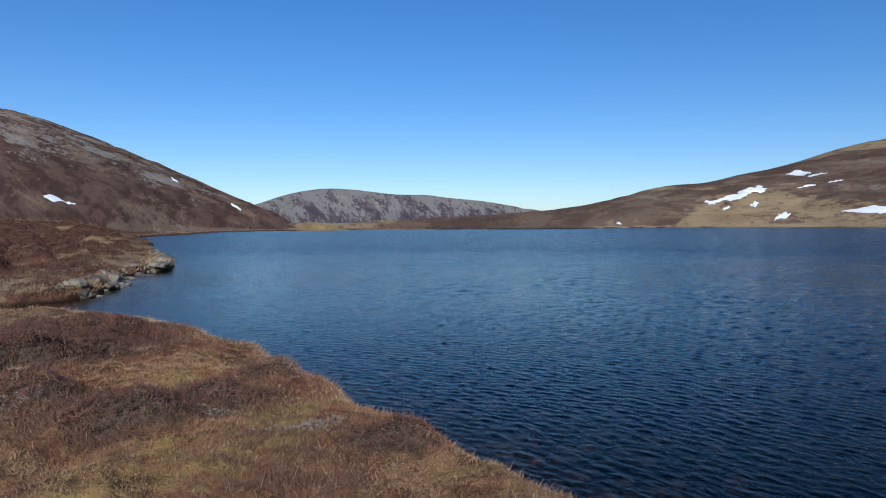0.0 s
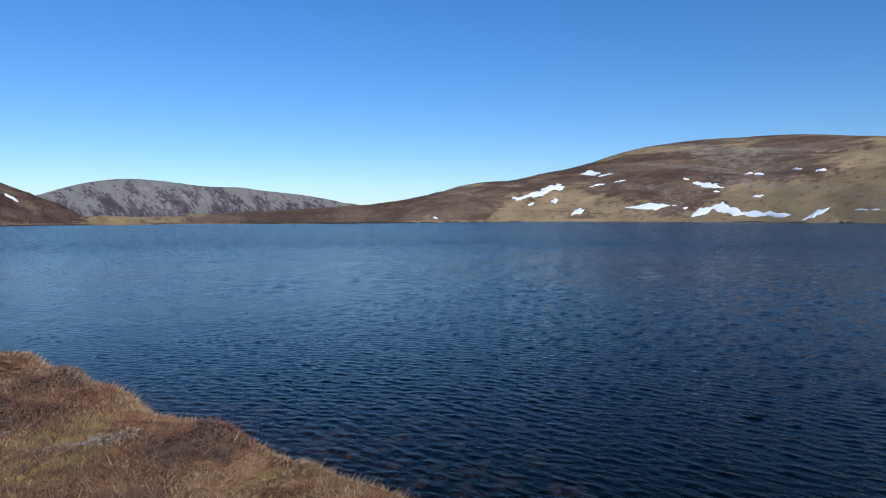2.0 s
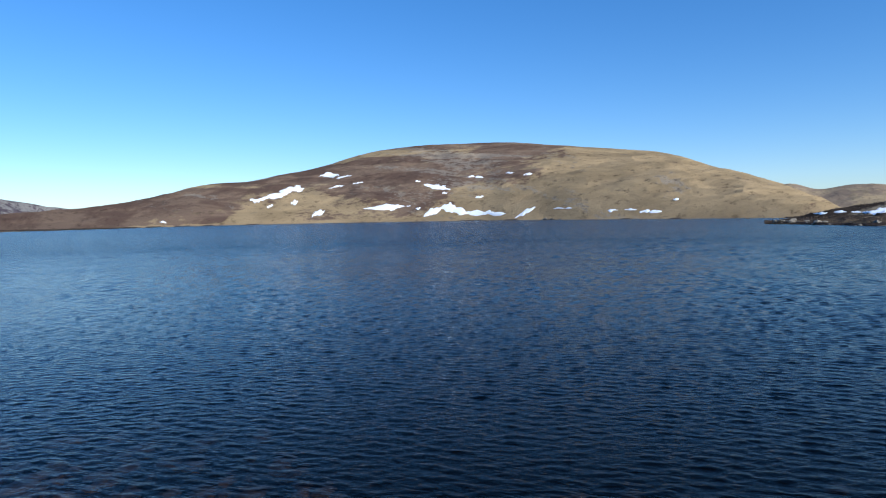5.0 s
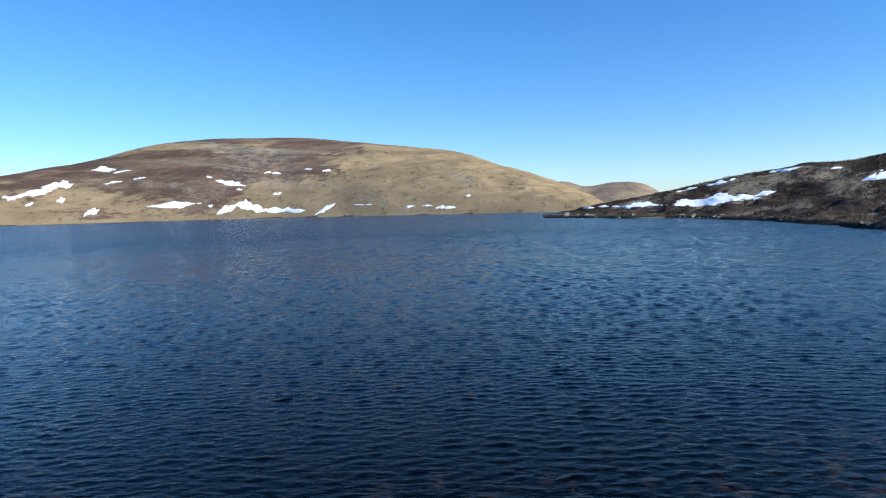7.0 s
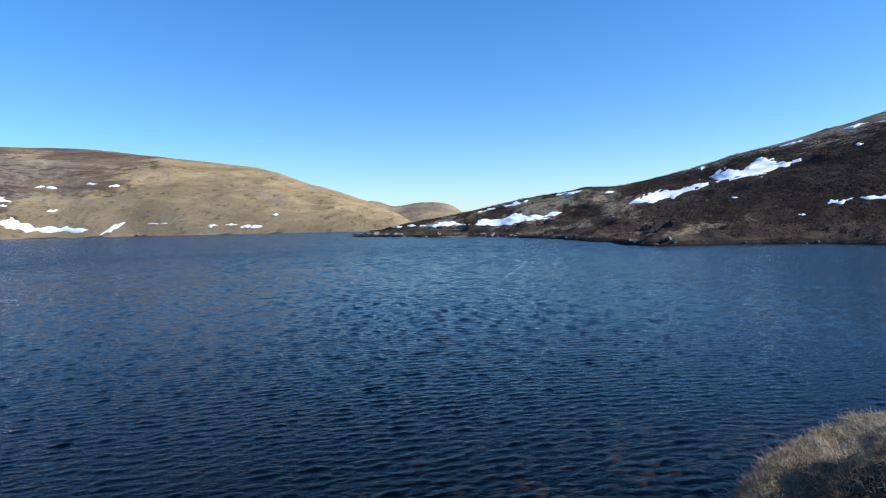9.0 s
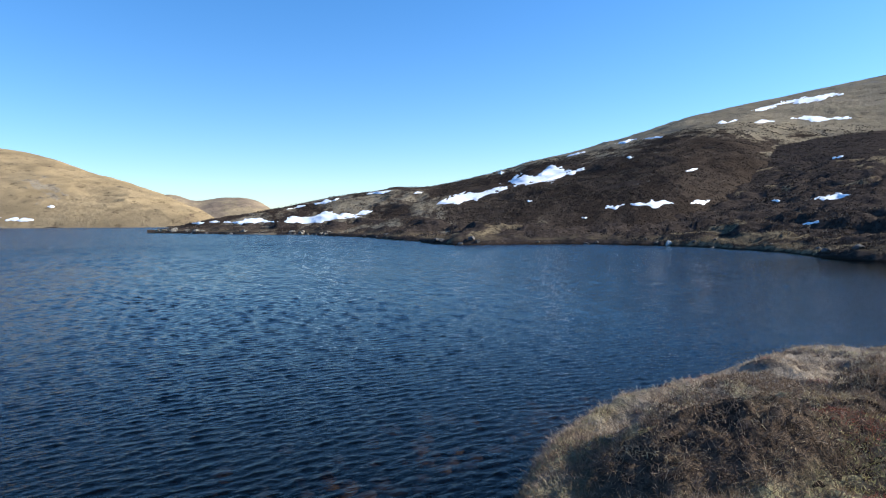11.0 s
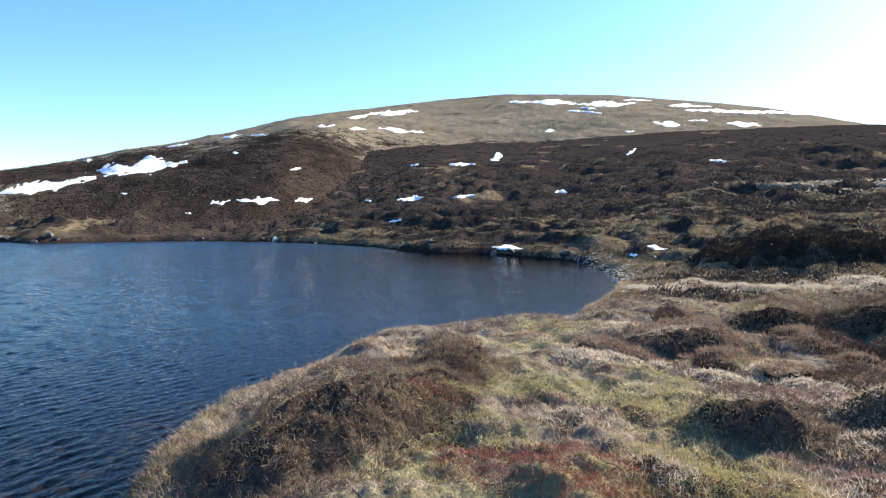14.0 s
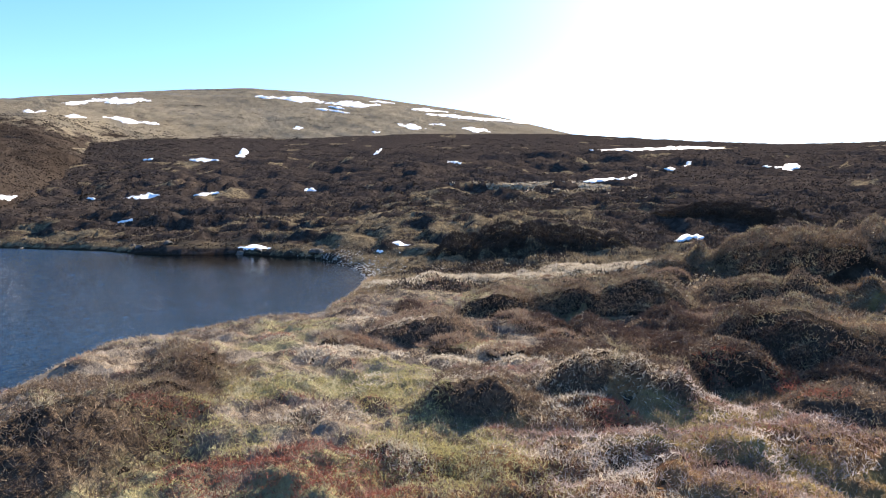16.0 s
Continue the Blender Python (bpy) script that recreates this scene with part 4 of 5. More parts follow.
def pebbles(name, places, sizes, mat, label):
    """Loose stones as one object: squashed, uneven eight-sided lumps."""
    base = np.array([(math.cos(a) * q, math.sin(a) * q, h) for q, h in ((0.75, -0.4), (1.0, 0.1), (0.6, 0.5)) for a in np.arange(6) * math.pi / 3] + [(0, 0, 0.6)])
    quads = np.array([(6 * q + k, 6 * q + (k + 1) % 6, 6 * q + 6 + (k + 1) % 6, 6 * q + 6 + k) for q in range(2) for k in range(6)])
    tris = np.array([(12 + k, 12 + (k + 1) % 6, 18) for k in range(6)])
    rng = np.random.default_rng(len(places))
    n = len(places)
    co = np.repeat(base[None], n, 0) * (1 + rng.uniform(-0.25, 0.25, (n, 19, 1)))
    ang = rng.uniform(0, 6.28, n)
    c, s = np.cos(ang)[:, None], np.sin(ang)[:, None]
    co = np.stack([(co[..., 0] * c - co[..., 1] * s) * rng.uniform(0.8, 1.5, (n, 1)), co[..., 0] * s + co[..., 1] * c, co[..., 2] * 0.7], -1)
    co = co * sizes[:, None, None]
    z = ground_height(places[:, 0], places[:, 1])
    co = co + np.stack([places[:, 0], places[:, 1], z], -1)[:, None]
    q = (quads[None] + 19 * np.arange(n)[:, None, None]).reshape(-1, 4)
    t = (tris[None] + 19 * np.arange(n)[:, None, None]).reshape(-1, 3)
    return tagged(mesh_object(name, co.reshape(-1, 3), q, mat, True, t), label, "stones", kind="stuff")


def stone_material(name, dark, pale):
    mat, tree, bsdf, add = graph(name)
    geo = add("ShaderNodeNewGeometry")
    col = mixed(add, geo.outputs["Random Per Island"], dark, pale)
    col = mixed(add, steps(add, cloud(add, place(add), 30, 4, 0.7), 0.5, 0.7), col, tuple(0.5 * c for c in dark))
    tree.links.new(col, bsdf.inputs["Base Color"])
    bsdf.inputs["Roughness"].default_value = 0.6
    return mat


rng = np.random.default_rng(8)
head = along_shore((12.4, -14.4), (22, -21.6), 1300, rnd, 0.75)
pebbles("gravel", head, rng.uniform(0.015, 0.045, 1300), stone_material("shore_gravel", (0.28, 0.26, 0.24), (0.72, 0.69, 0.64)), "pale pebbles on the small beach at the cove head")
bed = along_shore((-2.7, 9.6), (6.3, -1.5), 1500, rnd, 1.3)
bed = bed[ground_height(bed[:, 0], bed[:, 1]) < -0.03]
pebbles("bed_stones", bed, rng.uniform(0.03, 0.13, len(bed)), stone_material("bed_stone", (0.030, 0.021, 0.015), (0.075, 0.052, 0.036)), "brown stones on the shallow loch bed")


# ======== vegetation ========
def blades(name, x, y, length, width, lean, mat, label, seed, sink=0.01, lift=0.0, droop=None):
    """Many thin blades or twigs as one object; lean: how far they may lie over."""
    rng = np.random.default_rng(seed)
    n = len(x)
    z = land_height(x, y) - sink + lift
    ang, face = rng.uniform(0, 2 * np.pi, n), rng.uniform(0, np.pi, n)
    tilt = lean * np.sqrt(rng.uniform(0.02, 1.0, n))
    tip = np.stack([np.cos(ang) * tilt, np.sin(ang) * tilt, np.sqrt(np.maximum(1 - tilt ** 2, 0.03))], -1) * length[:, None]
    if droop is not None:
        tip = tip + droop * length[:, None]
    side = np.stack([np.cos(face), np.sin(face), np.zeros(n)], -1) * width[:, None] * 0.5
    p = np.stack([x, y, z], -1)
    co = np.stack([p - side * 1.3, p + side * 1.3, p + tip], 1)
    return tagged(mesh_object(name, co.reshape(-1, 3), np.arange(3 * n).reshape(-1, 3), mat, False), label, name.replace("_", " "), kind="stuff")


def strewn(n, r0, r1, sectors, seed, power=0.6):
    """Places on land, thinning out with distance. sectors: pairs of bearings."""
    rng = np.random.default_rng(seed)
    wide = np.array([b - a for a, b in sectors], float)
    k = rng.choice(len(sectors), n, p=wide / wide.sum())
    az = np.array([s[0] for s in sectors])[k] + rng.random(n) * wide[k]
    u = rng.random(n)
    r = (r0 ** power + u * (r1 ** power - r0 ** power)) ** (1 / power)
    x, y = r * np.sin(np.radians(az)), r * np.cos(np.radians(az))
    keep = land_height(x, y) > 0.10
    return x[keep], y[keep], r[keep], rng


BANKS = ((-38, 18), (88, 184))
# russet left, greyer right: the direction of the sunlight is put into these colours
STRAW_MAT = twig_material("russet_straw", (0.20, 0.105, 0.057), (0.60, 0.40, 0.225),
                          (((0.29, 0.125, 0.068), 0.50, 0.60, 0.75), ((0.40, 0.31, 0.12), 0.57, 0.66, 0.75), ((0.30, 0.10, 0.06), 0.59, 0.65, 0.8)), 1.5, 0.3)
BACKLIT_STRAW = twig_material("backlit_straw", (0.140, 0.096, 0.062), (0.68, 0.545, 0.375),
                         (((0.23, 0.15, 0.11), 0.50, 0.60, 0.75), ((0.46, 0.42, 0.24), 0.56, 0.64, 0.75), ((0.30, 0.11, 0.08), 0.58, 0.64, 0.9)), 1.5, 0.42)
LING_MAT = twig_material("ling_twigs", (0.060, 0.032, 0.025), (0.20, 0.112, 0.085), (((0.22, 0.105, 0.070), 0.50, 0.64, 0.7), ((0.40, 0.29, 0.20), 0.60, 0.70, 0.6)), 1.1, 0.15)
BACKLIT_LING = twig_material("backlit_ling", (0.056, 0.036, 0.028), (0.27, 0.185, 0.145), (((0.26, 0.10, 0.075), 0.57, 0.64, 0.8), ((0.60, 0.54, 0.46), 0.54, 0.66, 0.7)), 1.1, 0.15)
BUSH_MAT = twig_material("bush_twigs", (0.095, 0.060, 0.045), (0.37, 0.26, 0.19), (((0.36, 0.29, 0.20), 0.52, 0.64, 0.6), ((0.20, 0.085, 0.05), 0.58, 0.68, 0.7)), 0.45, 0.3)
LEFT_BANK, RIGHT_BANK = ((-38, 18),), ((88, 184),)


def tufts(n, per, r0, r1, sectors, seed, spread, grain, least):
    """Places of blades that stand together in tufts of per, where the noise of that grain is over least."""
    x, y, r, rng = strewn(n // per, r0, r1, sectors, seed)
    clump = fractal(x * grain + 5, y * grain, 3, seed) + 0.5 * fractal(x * 0.4, y * 0.4, 2, seed + 1)
    keep = (clump > least) & (rng.random(len(x)) > 0.85 * on_mound(x, y))
    x, y, clump = (np.repeat(q[keep], per) for q in (x, y, clump))
    size = np.repeat(rng.uniform(0.5, 1.5, keep.sum()), per)
    dx, dy = rng.normal(size=(2, len(x))) * spread * size
    return x + dx, y + dy, np.hypot(x, y), np.clip(clump, 0, 1), size, np.stack([dx, dy, np.zeros(len(x))], -1) / spread, rng


for sector, straw, ling, n in ((LEFT_BANK, STRAW_MAT, LING_MAT, 330000), (RIGHT_BANK, BACKLIT_STRAW, BACKLIT_LING, 330000)):
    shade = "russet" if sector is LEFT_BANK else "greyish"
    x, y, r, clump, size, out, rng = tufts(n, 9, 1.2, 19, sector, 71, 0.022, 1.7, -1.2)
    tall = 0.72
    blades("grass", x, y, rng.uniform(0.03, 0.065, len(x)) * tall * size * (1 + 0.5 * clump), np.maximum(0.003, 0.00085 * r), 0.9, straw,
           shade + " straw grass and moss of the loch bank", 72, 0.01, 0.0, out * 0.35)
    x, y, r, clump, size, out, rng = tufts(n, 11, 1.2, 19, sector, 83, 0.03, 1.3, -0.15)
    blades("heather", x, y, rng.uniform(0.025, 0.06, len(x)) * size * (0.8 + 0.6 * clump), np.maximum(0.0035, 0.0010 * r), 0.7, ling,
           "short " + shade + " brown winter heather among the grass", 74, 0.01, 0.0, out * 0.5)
x, y, r, clump, size, out, rng = tufts(60000, 9, 0.5, 5, ((18, 88), (184, 322)), 171, 0.022, 1.7, -0.6)
blades("grass", x, y, rng.uniform(0.03, 0.065, len(x)) * size, np.full(len(x), 0.0065), 0.9, STRAW_MAT, "russet straw grass of the standing place", 172, 0.01, 0.0, out * 0.35)
# taller bents, and the fringe that hangs over the bank's edge
x, y, r, rng = strewn(26000, 2.6, 20, BANKS, 78)
keep = fractal(x * 0.9 + 8, y * 0.9, 3, 85) > -0.1
x, y, r = x[keep], y[keep], r[keep]
PALE_MAT = twig_material("pale_bents", (0.34, 0.235, 0.135), (0.68, 0.51, 0.32), (((0.42, 0.25, 0.13), 0.50, 0.62, 0.7),), 1.2, 0.35)
GREY_BENT = twig_material("grey_bents", (0.27, 0.20, 0.13), (0.74, 0.60, 0.42), (((0.36, 0.27, 0.20), 0.52, 0.64, 0.7),), 1.2, 0.35)
for side, straw in ((y > 0, PALE_MAT), (y <= 0, GREY_BENT)):
    blades("tall_grass", x[side], y[side], rng.uniform(0.05, 0.13, side.sum()), np.maximum(0.0025, 0.0007 * r[side]), 0.98, straw, "pale dead grass stems standing over the bank", 79)
rim = np.vstack([along_shore((-9.6, 14.0), (1.12, 4.15), 24000, random.Random(31), 0.16), along_shore((3.5, 0.15), (12.4, -14.4), 24000, random.Random(32), 0.16)])
rim = np.vstack([rim, along_shore((-17.4, 40.3), (-10.9, 17.2), 12000, random.Random(35), 0.30), along_shore((-11.8, 15.6), (-9.6, 14.0), 4000, random.Random(36), 0.25)])
rim = rim[ground_height(rim[:, 0], rim[:, 1]) > 0.12]
x, y = rim[:, 0], rim[:, 1]
slope = np.stack([inland(x + 0.1, y) - inland(x - 0.1, y), inland(x, y + 0.1) - inland(x, y - 0.1)], -1) / 0.2
rng = np.random.default_rng(33)
droop = np.stack([-slope[:, 0], -slope[:, 1], np.full(len(x), -0.25)], -1) * rng.uniform(0.2, 0.9, len(x))[:, None]
RIM_BENT = twig_material("rim_bents", (0.22, 0.150, 0.09), (0.60, 0.45, 0.29), (((0.28, 0.17, 0.10), 0.52, 0.62, 0.7),), 1.2, 0.3)
for side, straw in ((y > 1.5, PALE_MAT), (y <= 1.5, RIM_BENT)):
    blades("bank_grass", x[side], y[side], rng.uniform(0.03, 0.085, side.sum()) * np.clip(np.hypot(x, y)[side] / 9, 1, 3.5), np.maximum(0.003, 0.0009 * np.hypot(x, y)[side]), 0.9, straw,
           "pale grass fringe hanging over the peat bank", 34, 0.01, 0.0, droop[side])
# moor and point, farther off: cushions of heather
FAR_LING = twig_material("moor_ling", (0.032, 0.023, 0.018), (0.064, 0.047, 0.037), (((0.095, 0.072, 0.052), 0.58, 0.67, 0.7),), 9.0, 0.08)


def snowy(x, y):
    """Where a snow bed lies on the dark slopes."""
    az, el = np.degrees(np.arctan2(x, y)), np.degrees(np.arctan2(land_height(x, y) - EYE, np.hypot(x, y)))
    out = np.zeros(len(x), bool)
    for a, e, half_w, half_h, turn in SNOW_BEDS_RIGHT + SNOW_BEDS_BROW + SNOW_BEDS_TOP + SNOW_BEDS_MOOR:
        c, sn = math.cos(radians(turn)), math.sin(radians(turn))
        u, v = (az - a) * c + (el - e) * sn, (el - e) * c - (az - a) * sn
        out |= (u / (half_w * 1.15 + 0.1)) ** 2 + (v / (half_h * 1.2 + 0.1)) ** 2 < 1
    return out


def grassy_top(x, y):
    """The pale top of the dark hillside, where heather gives out."""
    az, r = np.degrees(np.arctan2(x, y)), np.hypot(x, y)
    share = (r - knots(az, RIGHT_HILL.table, 3, 0.5)) / (knots(az, RIGHT_HILL.table, 2, 0.5) - knots(az, RIGHT_HILL.table, 3, 0.5))
    return (az > 95) & (share + 0.10 * fractal(x * 0.03, y * 0.03, 3, 131) > np.interp(az, (95, 98, 103, 108, 112, 126, 132, 140), (1.0, 0.8, 0.5, 0.38, 0.33, 0.30, 0.2, 0.0))) & (r > 120)


def cushions(name, n, per, r0, r1, sectors, seed, mat, label, wide_by, length, width, high, least=-0.06, side=1):
    """Low cushions of heather, each of per twigs."""
    cx, cy, cr, rng = strewn(n, r0, r1, sectors, seed, 0.45)
    keep = (side * heathery(cx, cy) > least) & ~grassy_top(cx, cy)
    cx, cy, cr = cx[keep], cy[keep], cr[keep]
    wide = rng.uniform(*wide_by, len(cx)) * (0.75 + 0.004 * cr)
    ang, q = rng.uniform(0, 2 * np.pi, (len(cx), per)), np.sqrt(rng.random((len(cx), per)))
    x, y = (cx[:, None] + wide[:, None] * q * np.cos(ang)).ravel(), (cy[:, None] + wide[:, None] * q * np.sin(ang)).ravel()
    lift = (high * wide[:, None] * (1 - q ** 2)).ravel()
    r = np.repeat(cr, per)
    keep = (land_height(x, y) > 0.15) & ~snowy(x, y)
    x, y, r, lift = x[keep], y[keep], r[keep], lift[keep]
    return blades(name, x, y, rng.uniform(*length, len(x)), width[0] + width[1] * r, 0.95, mat, label, seed + 1, 0.05, lift)


cushions("moor_heather", 5200, 34, 14, 52, ((66, 184),), 75, FAR_LING, "dark heather and pale bent grass of the moor", (0.2, 0.7), (0.05, 0.13), (0.008, 0.0011), 0.42, -0.06)
cushions("moor_heather", 3400, 26, 17, 60, ((112, 166),), 175, FAR_LING, "dark heather and peat ledges behind the cove", (0.2, 0.55), (0.04, 0.11), (0.006, 0.0010), 0.35, -0.35)
HILL_LING = twig_material("hill_ling", (0.030, 0.022, 0.017), (0.048, 0.036, 0.028), (((0.066, 0.050, 0.036), 0.55, 0.66, 0.6),), 12.0, 0.05)
cushions("hill_heather", 5200, 8, 75, 290, ((90, 124),), 177, HILL_LING, "dark heather patches of the steep hillside", (0.5, 1.2), (0.10, 0.24), (0.02, 0.0014), 0.22)
cushions("hill_heather", 9000, 10, 44, 290, ((95, 184),), 77, HILL_LING, "dark heather patches of the upper moor", (0.5, 1.3), (0.08, 0.20), (0.02, 0.0013), 0.22)
SPIT_LING = twig_material("spit_ling", (0.052, 0.037, 0.027), (0.115, 0.082, 0.057), (((0.20, 0.145, 0.090), 0.52, 0.64, 0.7),), 8.0, 0.1)
cushions("hill_heather", 2400, 10, 60, 240, ((67, 97),), 277, SPIT_LING, "brown heather and tan grass of the low promontory", (0.5, 1.3), (0.08, 0.20), (0.02, 0.0013), 0.22)
POINT_LING = twig_material("point_ling", (0.058, 0.031, 0.022), (0.165, 0.088, 0.060), (((0.36, 0.245, 0.135), 0.56, 0.66, 0.8),), 6.0, 0.15)
MOOR_BENT = twig_material("moor_bents", (0.13, 0.095, 0.060), (0.33, 0.26, 0.165), (((0.20, 0.13, 0.075), 0.50, 0.62, 0.7),), 4.0, 0.2)
for sector, n in ((((-38, -20),), 3000), (((96, 184),), 17000)):
    cushions("moor_grass", n, 22, 13, 62, sector, 96, MOOR_BENT, "pale bent grass in the openings of the heather", (0.25, 0.7), (0.04, 0.12), (0.004, 0.0010), 0.16, -0.10, -1)
cushions("point_heather", 2600, 42, 16, 140, ((-38, -22),), 95, POINT_LING, "russet heather and tan grass on the rocky point", (0.25, 0.8), (0.05, 0.13), (0.005, 0.0009), 0.34, -0.06)
# wet pale grass far up the moor
BLEACHED = twig_material("bleached_straw", (0.30, 0.245, 0.18), (0.82, 0.72, 0.57), (((0.36, 0.27, 0.19), 0.52, 0.64, 0.7),), 0.3, 0.35)
rng = np.random.default_rng(97)
paz, pel = rng.uniform(147, 161, 5200), rng.normal(2.35, 0.20, 5200)
pr = Moor().find(paz, pel)
x, y = pr * np.sin(np.radians(paz)), pr * np.cos(np.radians(paz))
keep = (fractal(x * 0.22, y * 0.22, 3, 171) > 0.05) & ~snowy(x, y)
blades("pale_grass", x[keep], y[keep], rng.uniform(0.10, 0.24, keep.sum()), np.full(keep.sum(), 0.07), 0.95, BLEACHED, "bleached wet grass in a flush on the dark moor", 98)


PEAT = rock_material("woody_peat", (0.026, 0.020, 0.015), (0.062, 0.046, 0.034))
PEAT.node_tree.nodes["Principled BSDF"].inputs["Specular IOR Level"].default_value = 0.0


def heather_bush(x, y, la, lb, h, turn, seed, dense=7800, mat=BUSH_MAT, twig=(0.03, 0.09), rough=0.26, skirt=1.2):
    """A cushion of ling: a dark woody heart and its coat of twigs."""
    bush = new("heather_bush")
    z = float(ground_height(np.array([x]), np.array([y]))[0])
    bush.matrix_basis = pose(x, y, z - 0.06, 0, 0, turn)

    def skin(u, v):
        """Height of the cushion over its plan, 1 in the middle and 0 at its rim."""
        q = np.sqrt(u * u + v * v) * (1 + 0.45 * value_noise(u / np.maximum(np.hypot(u, v), 0.01) * 1.3 + 40, v / np.maximum(np.hypot(u, v), 0.01) * 1.3 + seed * 5.3, 2) * np.minimum(np.hypot(u, v) * 2, 1))
        bulk = np.sign(1 - q ** 3.4) * np.abs(np.clip(1 - q ** 3.4, -0.1, 1)) ** 0.9
        return bulk * (1 + rough * fractal(u * 2.6 * la + seed, v * 2.6 * lb, 4, seed, 0.5))
    ca, sa = math.cos(radians(turn)), math.sin(radians(turn))

    def under(px, py):
        """The ground below places of the cushion, from its own foot."""
        return ground_height(x + px * ca - py * sa, y + px * sa + py * ca) - z + 0.06
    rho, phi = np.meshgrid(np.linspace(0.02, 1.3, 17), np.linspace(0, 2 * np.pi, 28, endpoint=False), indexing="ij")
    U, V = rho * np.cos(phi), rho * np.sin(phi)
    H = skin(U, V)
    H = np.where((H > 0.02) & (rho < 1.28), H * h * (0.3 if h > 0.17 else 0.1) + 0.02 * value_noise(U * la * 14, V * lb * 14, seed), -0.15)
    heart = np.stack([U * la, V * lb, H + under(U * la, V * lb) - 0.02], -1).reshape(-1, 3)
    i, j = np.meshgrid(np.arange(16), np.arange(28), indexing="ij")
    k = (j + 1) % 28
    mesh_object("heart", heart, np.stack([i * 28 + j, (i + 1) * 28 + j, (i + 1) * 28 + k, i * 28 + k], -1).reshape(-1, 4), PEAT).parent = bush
    rng = np.random.default_rng(seed)
    n = int(dense * (la * lb + 0.6 * (la + lb) * h))
    ang, q = rng.uniform(0, 2 * np.pi, n), np.sqrt(rng.random(n)) * skirt
    u, v = q * np.cos(ang), q * np.sin(ang)
    foot = np.stack([u * la, v * lb, np.maximum(skin(u, v), 0.0) * h * rng.uniform(0.85, 1.0, n) + under(u * la, v * lb)], -1)
    grow = np.stack([u * h / la, v * h / lb, np.full(n, 0.6)], -1) + rng.normal(size=(n, 3)) * 0.85
    grow[:, 2] = np.abs(grow[:, 2])
    grow /= np.linalg.norm(grow, axis=1)[:, None]
    tip = foot + grow * rng.uniform(*twig, n)[:, None]
    side = np.cross(grow, rng.normal(size=(n, 3)))
    side = side / np.linalg.norm(side, axis=1)[:, None] * (0.0010 + 0.00026 * math.hypot(x, y))
    co = np.stack([foot - side * 1.4, foot + side * 1.4, tip], 1).reshape(-1, 3)
    mesh_object("foliage", co, np.arange(3 * n).reshape(-1, 3), mat, False).parent = bush
    return tagged(bush, "dark brown winter heather cushion on the loch bank" if h > 0.25 else "low brown heather tuft in the bank grass", "heather", "heather bushes")


DARK_LING = twig_material("dark_ling", (0.064, 0.043, 0.031), (0.31, 0.22, 0.15), (((0.44, 0.37, 0.22), 0.52, 0.64, 0.65), ((0.18, 0.085, 0.055), 0.60, 0.68, 0.6)), 0.4, 0.2)
for k, (x, y, la, lb, h, turn) in enumerate(MOUNDS + MORE_MOUNDS):
    heather_bush(x, y, la * 1.45, lb * 1.6, h * 0.38, turn, 20 + k, 20000 if y > 0 else 17000 if k < 3 else 11000, LING_MAT if y > 0 else BUSH_MAT if k == 3 else DARK_LING, (0.02, 0.075), 0.2, 1.45)
for k, (x, y, la, lb, h, turn) in enumerate(HAGS):
    tagged(heather_bush(x, y, la * 1.2, lb * 1.2, h * 0.45, turn, 60 + k, 5200, FAR_LING if k in (1, 2) else DARK_LING, (0.05, 0.13), 0.2), "long shaggy bank of peat and dark heather")
# cushions of bog moss
RED_MOSS = twig_material("red_moss", (0.13, 0.045, 0.033), (0.42, 0.155, 0.105), (((0.50, 0.36, 0.28), 0.54, 0.64, 0.5),), 0.35, 0.2)
LIME_MOSS = twig_material("lime_moss", (0.25, 0.215, 0.10), (0.60, 0.53, 0.25), (((0.55, 0.49, 0.36), 0.52, 0.64, 0.75),), 0.35, 0.2)
# whitish patches in RED_LING: pale tips, and sun glitter painted as colour
RED_LING = twig_material("red_ling", (0.115, 0.070, 0.056), (0.46, 0.32, 0.265), (((0.78, 0.68, 0.58), 0.48, 0.60, 0.8), ((0.26, 0.085, 0.06), 0.56, 0.64, 0.8)), 0.35, 0.25)
REDS = ((2.75, -3.15, 0.42, 0.28), (3.25, -2.70, 0.40, 0.25), (2.35, -2.75, 0.30, 0.22), (4.50, -2.95, 0.24, 0.14), (1.25, -7.05, 0.40, 0.18), (0.45, -6.75, 0.5, 0.16), (1.6, -4.9, 0.25, 0.15))
LIMES = ((2.30, -3.30, 0.50, 0.28), (2.65, -3.65, 0.40, 0.22), (3.97, -2.93, 0.34, 0.24), (4.33, -4.49, 0.60, 0.30), (2.27, -3.73, 0.42, 0.25), (4.54, -3.47, 0.32, 0.18), (3.50, -2.20, 0.22, 0.14), (3.35, -4.46, 0.50, 0.28), (3.95, -5.4, 0.5, 0.25), (1.75, -3.6, 0.3, 0.2),
         (-2.85, 4.5, 0.30, 0.14), (-3.5, 7.1, 0.8, 0.5), (-1.9, 5.0, 0.4, 0.25))
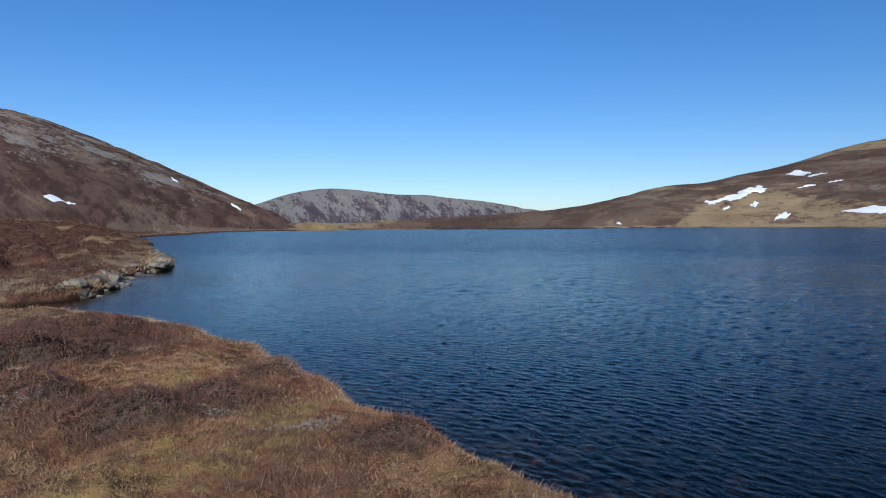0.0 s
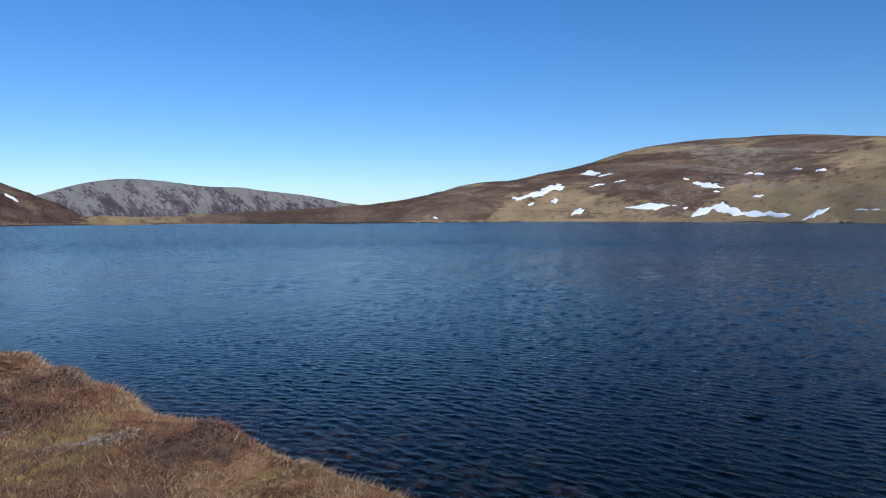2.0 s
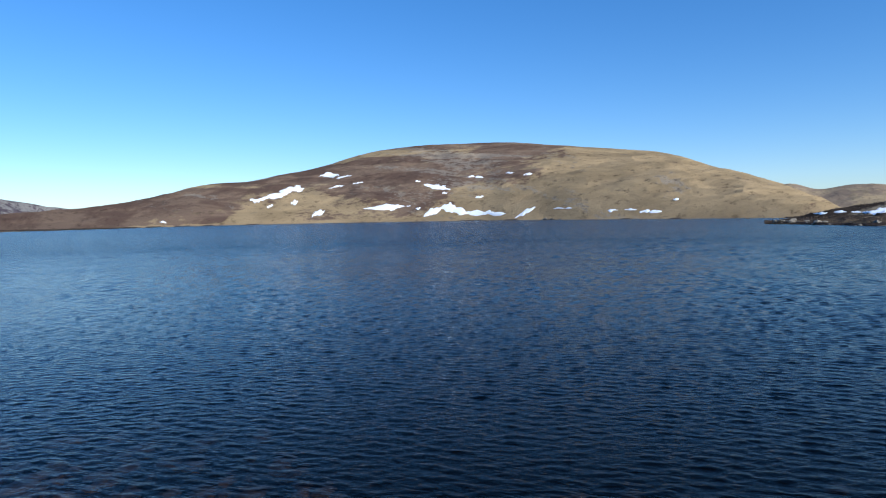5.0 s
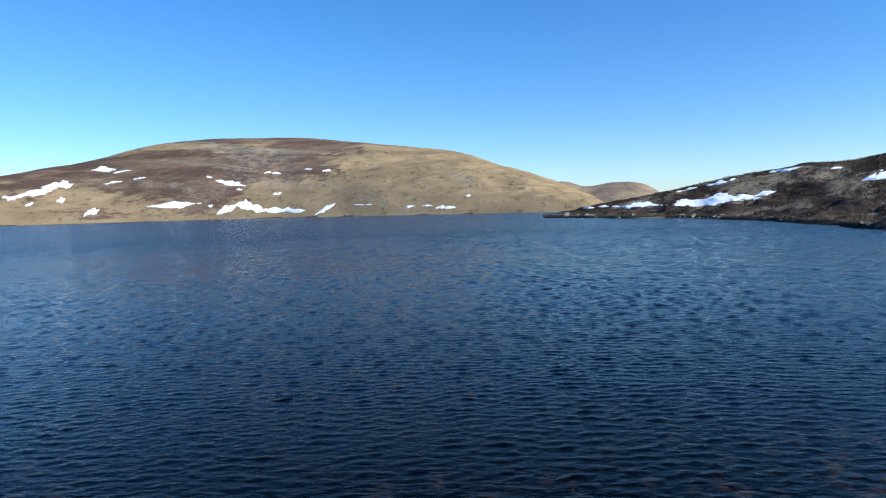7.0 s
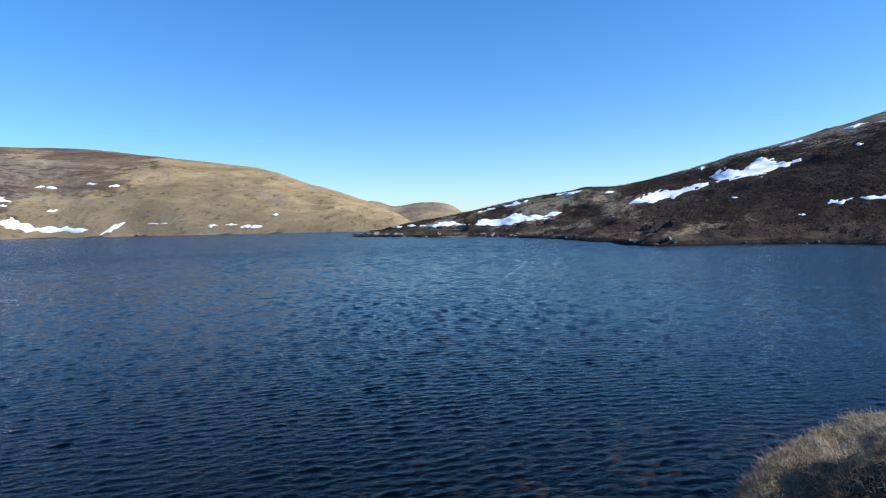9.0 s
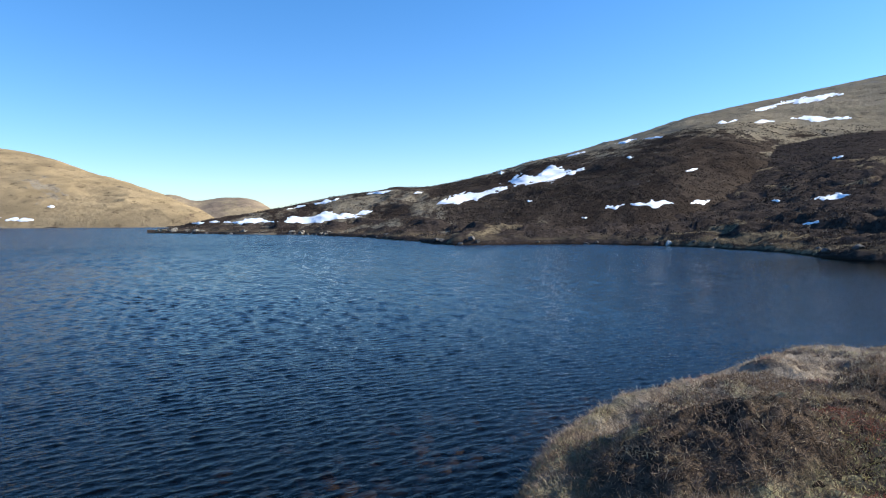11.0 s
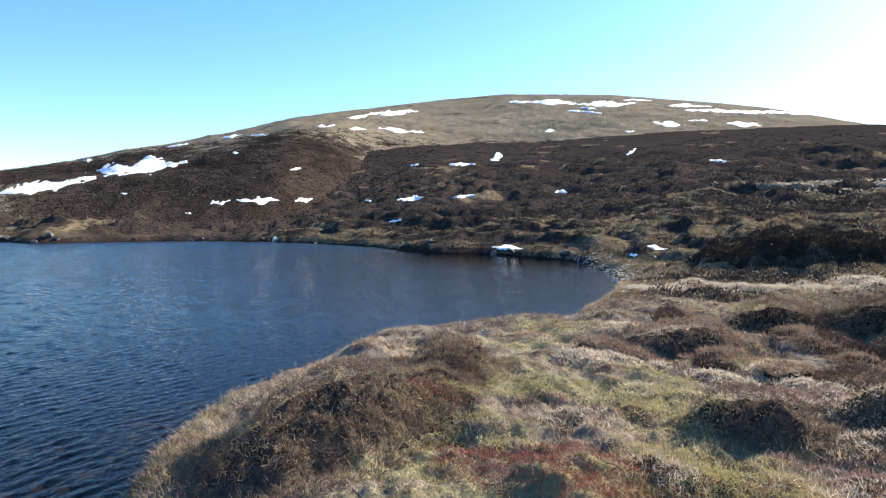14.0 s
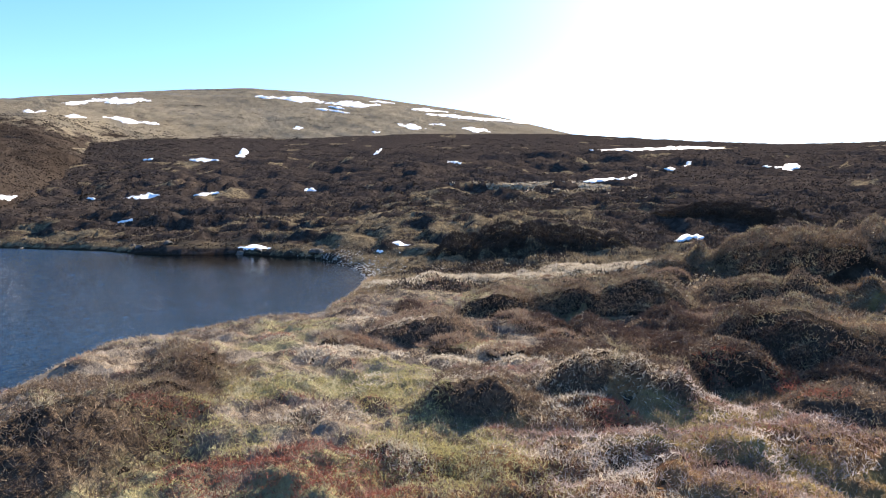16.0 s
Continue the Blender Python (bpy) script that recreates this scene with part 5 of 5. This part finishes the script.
PALES = ((3.3, -5.3, 0.5, 0.2), (2.45, -5.5, 0.4, 0.15), (2.0, -5.0, 0.35, 0.15), (3.6, -6.0, 0.5, 0.22), (3.05, -5.75, 0.4, 0.2), (3.9, -6.5, 0.5, 0.15), (3.4, -6.45, 0.4, 0.15), (5.9, -7.4, 0.6, 0.25), (4.9, -5.6, 0.5, 0.2), (1.6, -5.9, 0.5, 0.18), (0.6, -3.7, 0.4, 0.15), (2.75, -6.35, 0.55, 0.16), (4.05, -4.95, 0.28, 0.12), (2.3, -6.1, 0.45, 0.14), (2.6, -3.35, 0.35, 0.10), (3.6, -3.9, 0.4, 0.14), (1.3, -3.9, 0.5, 0.16), (2.0, -4.1, 0.35, 0.12))
MATS = ((1.75, -4.35, 0.55, 0.36), (1.0, -4.5, 0.60, 0.40), (0.35, -4.2, 0.55, 0.36), (1.3, -3.5, 0.45, 0.30), (0.8, -5.6, 0.60, 0.40), (3.1, -5.9, 0.55, 0.28), (0.2, -5.3, 0.5, 0.35), (0.9, -3.2, 0.4, 0.3))
for k, (x, y, la, lb) in enumerate(PALES):
    tagged(heather_bush(x, y, la * 1.1, lb * 1.5, 0.03, 160 + 53 * k, 230 + k, 9000, BLEACHED, (0.02, 0.06), 0.5),
           "bleached mat of dead grass lying on the moss", "grass", "mats of dead grass").name = "grass_mat"
for k in range(11):
    x, y = 9.6 - 0.58 * k + 0.35 * math.sin(2.3 * k), -12.6 - 0.62 * k + 0.3 * math.cos(1.7 * k)
    tagged(heather_bush(x, y, 0.95, 0.55, 0.07, -135 + 12 * math.sin(k), 500 + k, 5000, BLEACHED, (0.03, 0.09), 0.5),
           "bleached mat of dead grass across the heath", "grass", "mats of dead grass").name = "grass_mat"
LICHEN = twig_material("grey_lichen", (0.17, 0.16, 0.135), (0.46, 0.44, 0.38), (((0.24, 0.15, 0.10), 0.52, 0.62, 0.7),), 0.3, 0.15)
for k, (x, y, la, lb) in enumerate(((-1.32, 5.28, 0.30, 0.11), (-2.07, 5.73, 0.22, 0.10), (-1.02, 5.42, 0.22, 0.09), (-3.9, 5.6, 0.3, 0.15))):
    tagged(heather_bush(x, y, la, lb, 0.03, 20 * k, 290 + k, 12000, LICHEN, (0.01, 0.035), 0.5), "grey lichen crust among russet heather", "lichen", "lichen patches").name = "lichen_patch"
FIELD_LING = twig_material("field_ling", (0.050, 0.031, 0.024), (0.175, 0.112, 0.084), (((0.30, 0.24, 0.18), 0.58, 0.68, 0.5),), 0.4, 0.15)
for k, (x, y, la, lb) in enumerate(FIELD):
    tagged(heather_bush(x, y, la, lb, 0.16, 47 * k, 330 + k, 12000, FIELD_LING, (0.025, 0.085), 0.5), "low dark brown heather patch on the bank", "heather", "heather mats").name = "heather_mat"
for k, (x, y, la, lb) in enumerate(MATS):
    tagged(heather_bush(x, y, la, lb, 0.07, 41 * k, 260 + k, 10000, RED_LING, (0.02, 0.06), 0.6), "low reddish brown heather mat with pale tips and painted glitter", "heather", "heather mats").name = "heather_mat"
for k, (x, y, la, lb) in enumerate(REDS + LIMES):
    red = k < len(REDS)
    tagged(heather_bush(x, y, la * 1.25, lb * 1.25, 0.05 if red else 0.03, 23 * k, 130 + k, 12000, RED_MOSS if red else STRAW_MAT if y > 0 else LIME_MOSS, (0.015, 0.05), 0.5),
           "rusty red bog moss cushion in the bank grass" if red else "yellow green bog moss cushion in the bank grass", "moss", "moss cushions").name = "moss_cushion"
# small tufts between them
kinds = [heather_bush(2.9 + 0.5 * k, -7.7 - 0.3 * k, 0.22 + 0.06 * k, 0.18 + 0.05 * k, 0.07 + 0.02 * k, 0, 80 + k) for k in range(4)]
tx, ty, tr, rng = strewn(110, 6.5, 18, RIGHT_BANK, 77, 1.2)
keep = fractal(tx * 0.7, ty * 0.7, 3, 93) > 0.1
tx, ty = tx[keep], ty[keep]
for x, y, z in zip(tx, ty, ground_height(tx, ty)):
    copy_thing(kinds[int(rng.integers(4))], pose(float(x), float(y), float(z) - 0.05, 0, 0, float(rng.uniform(0, 360))))
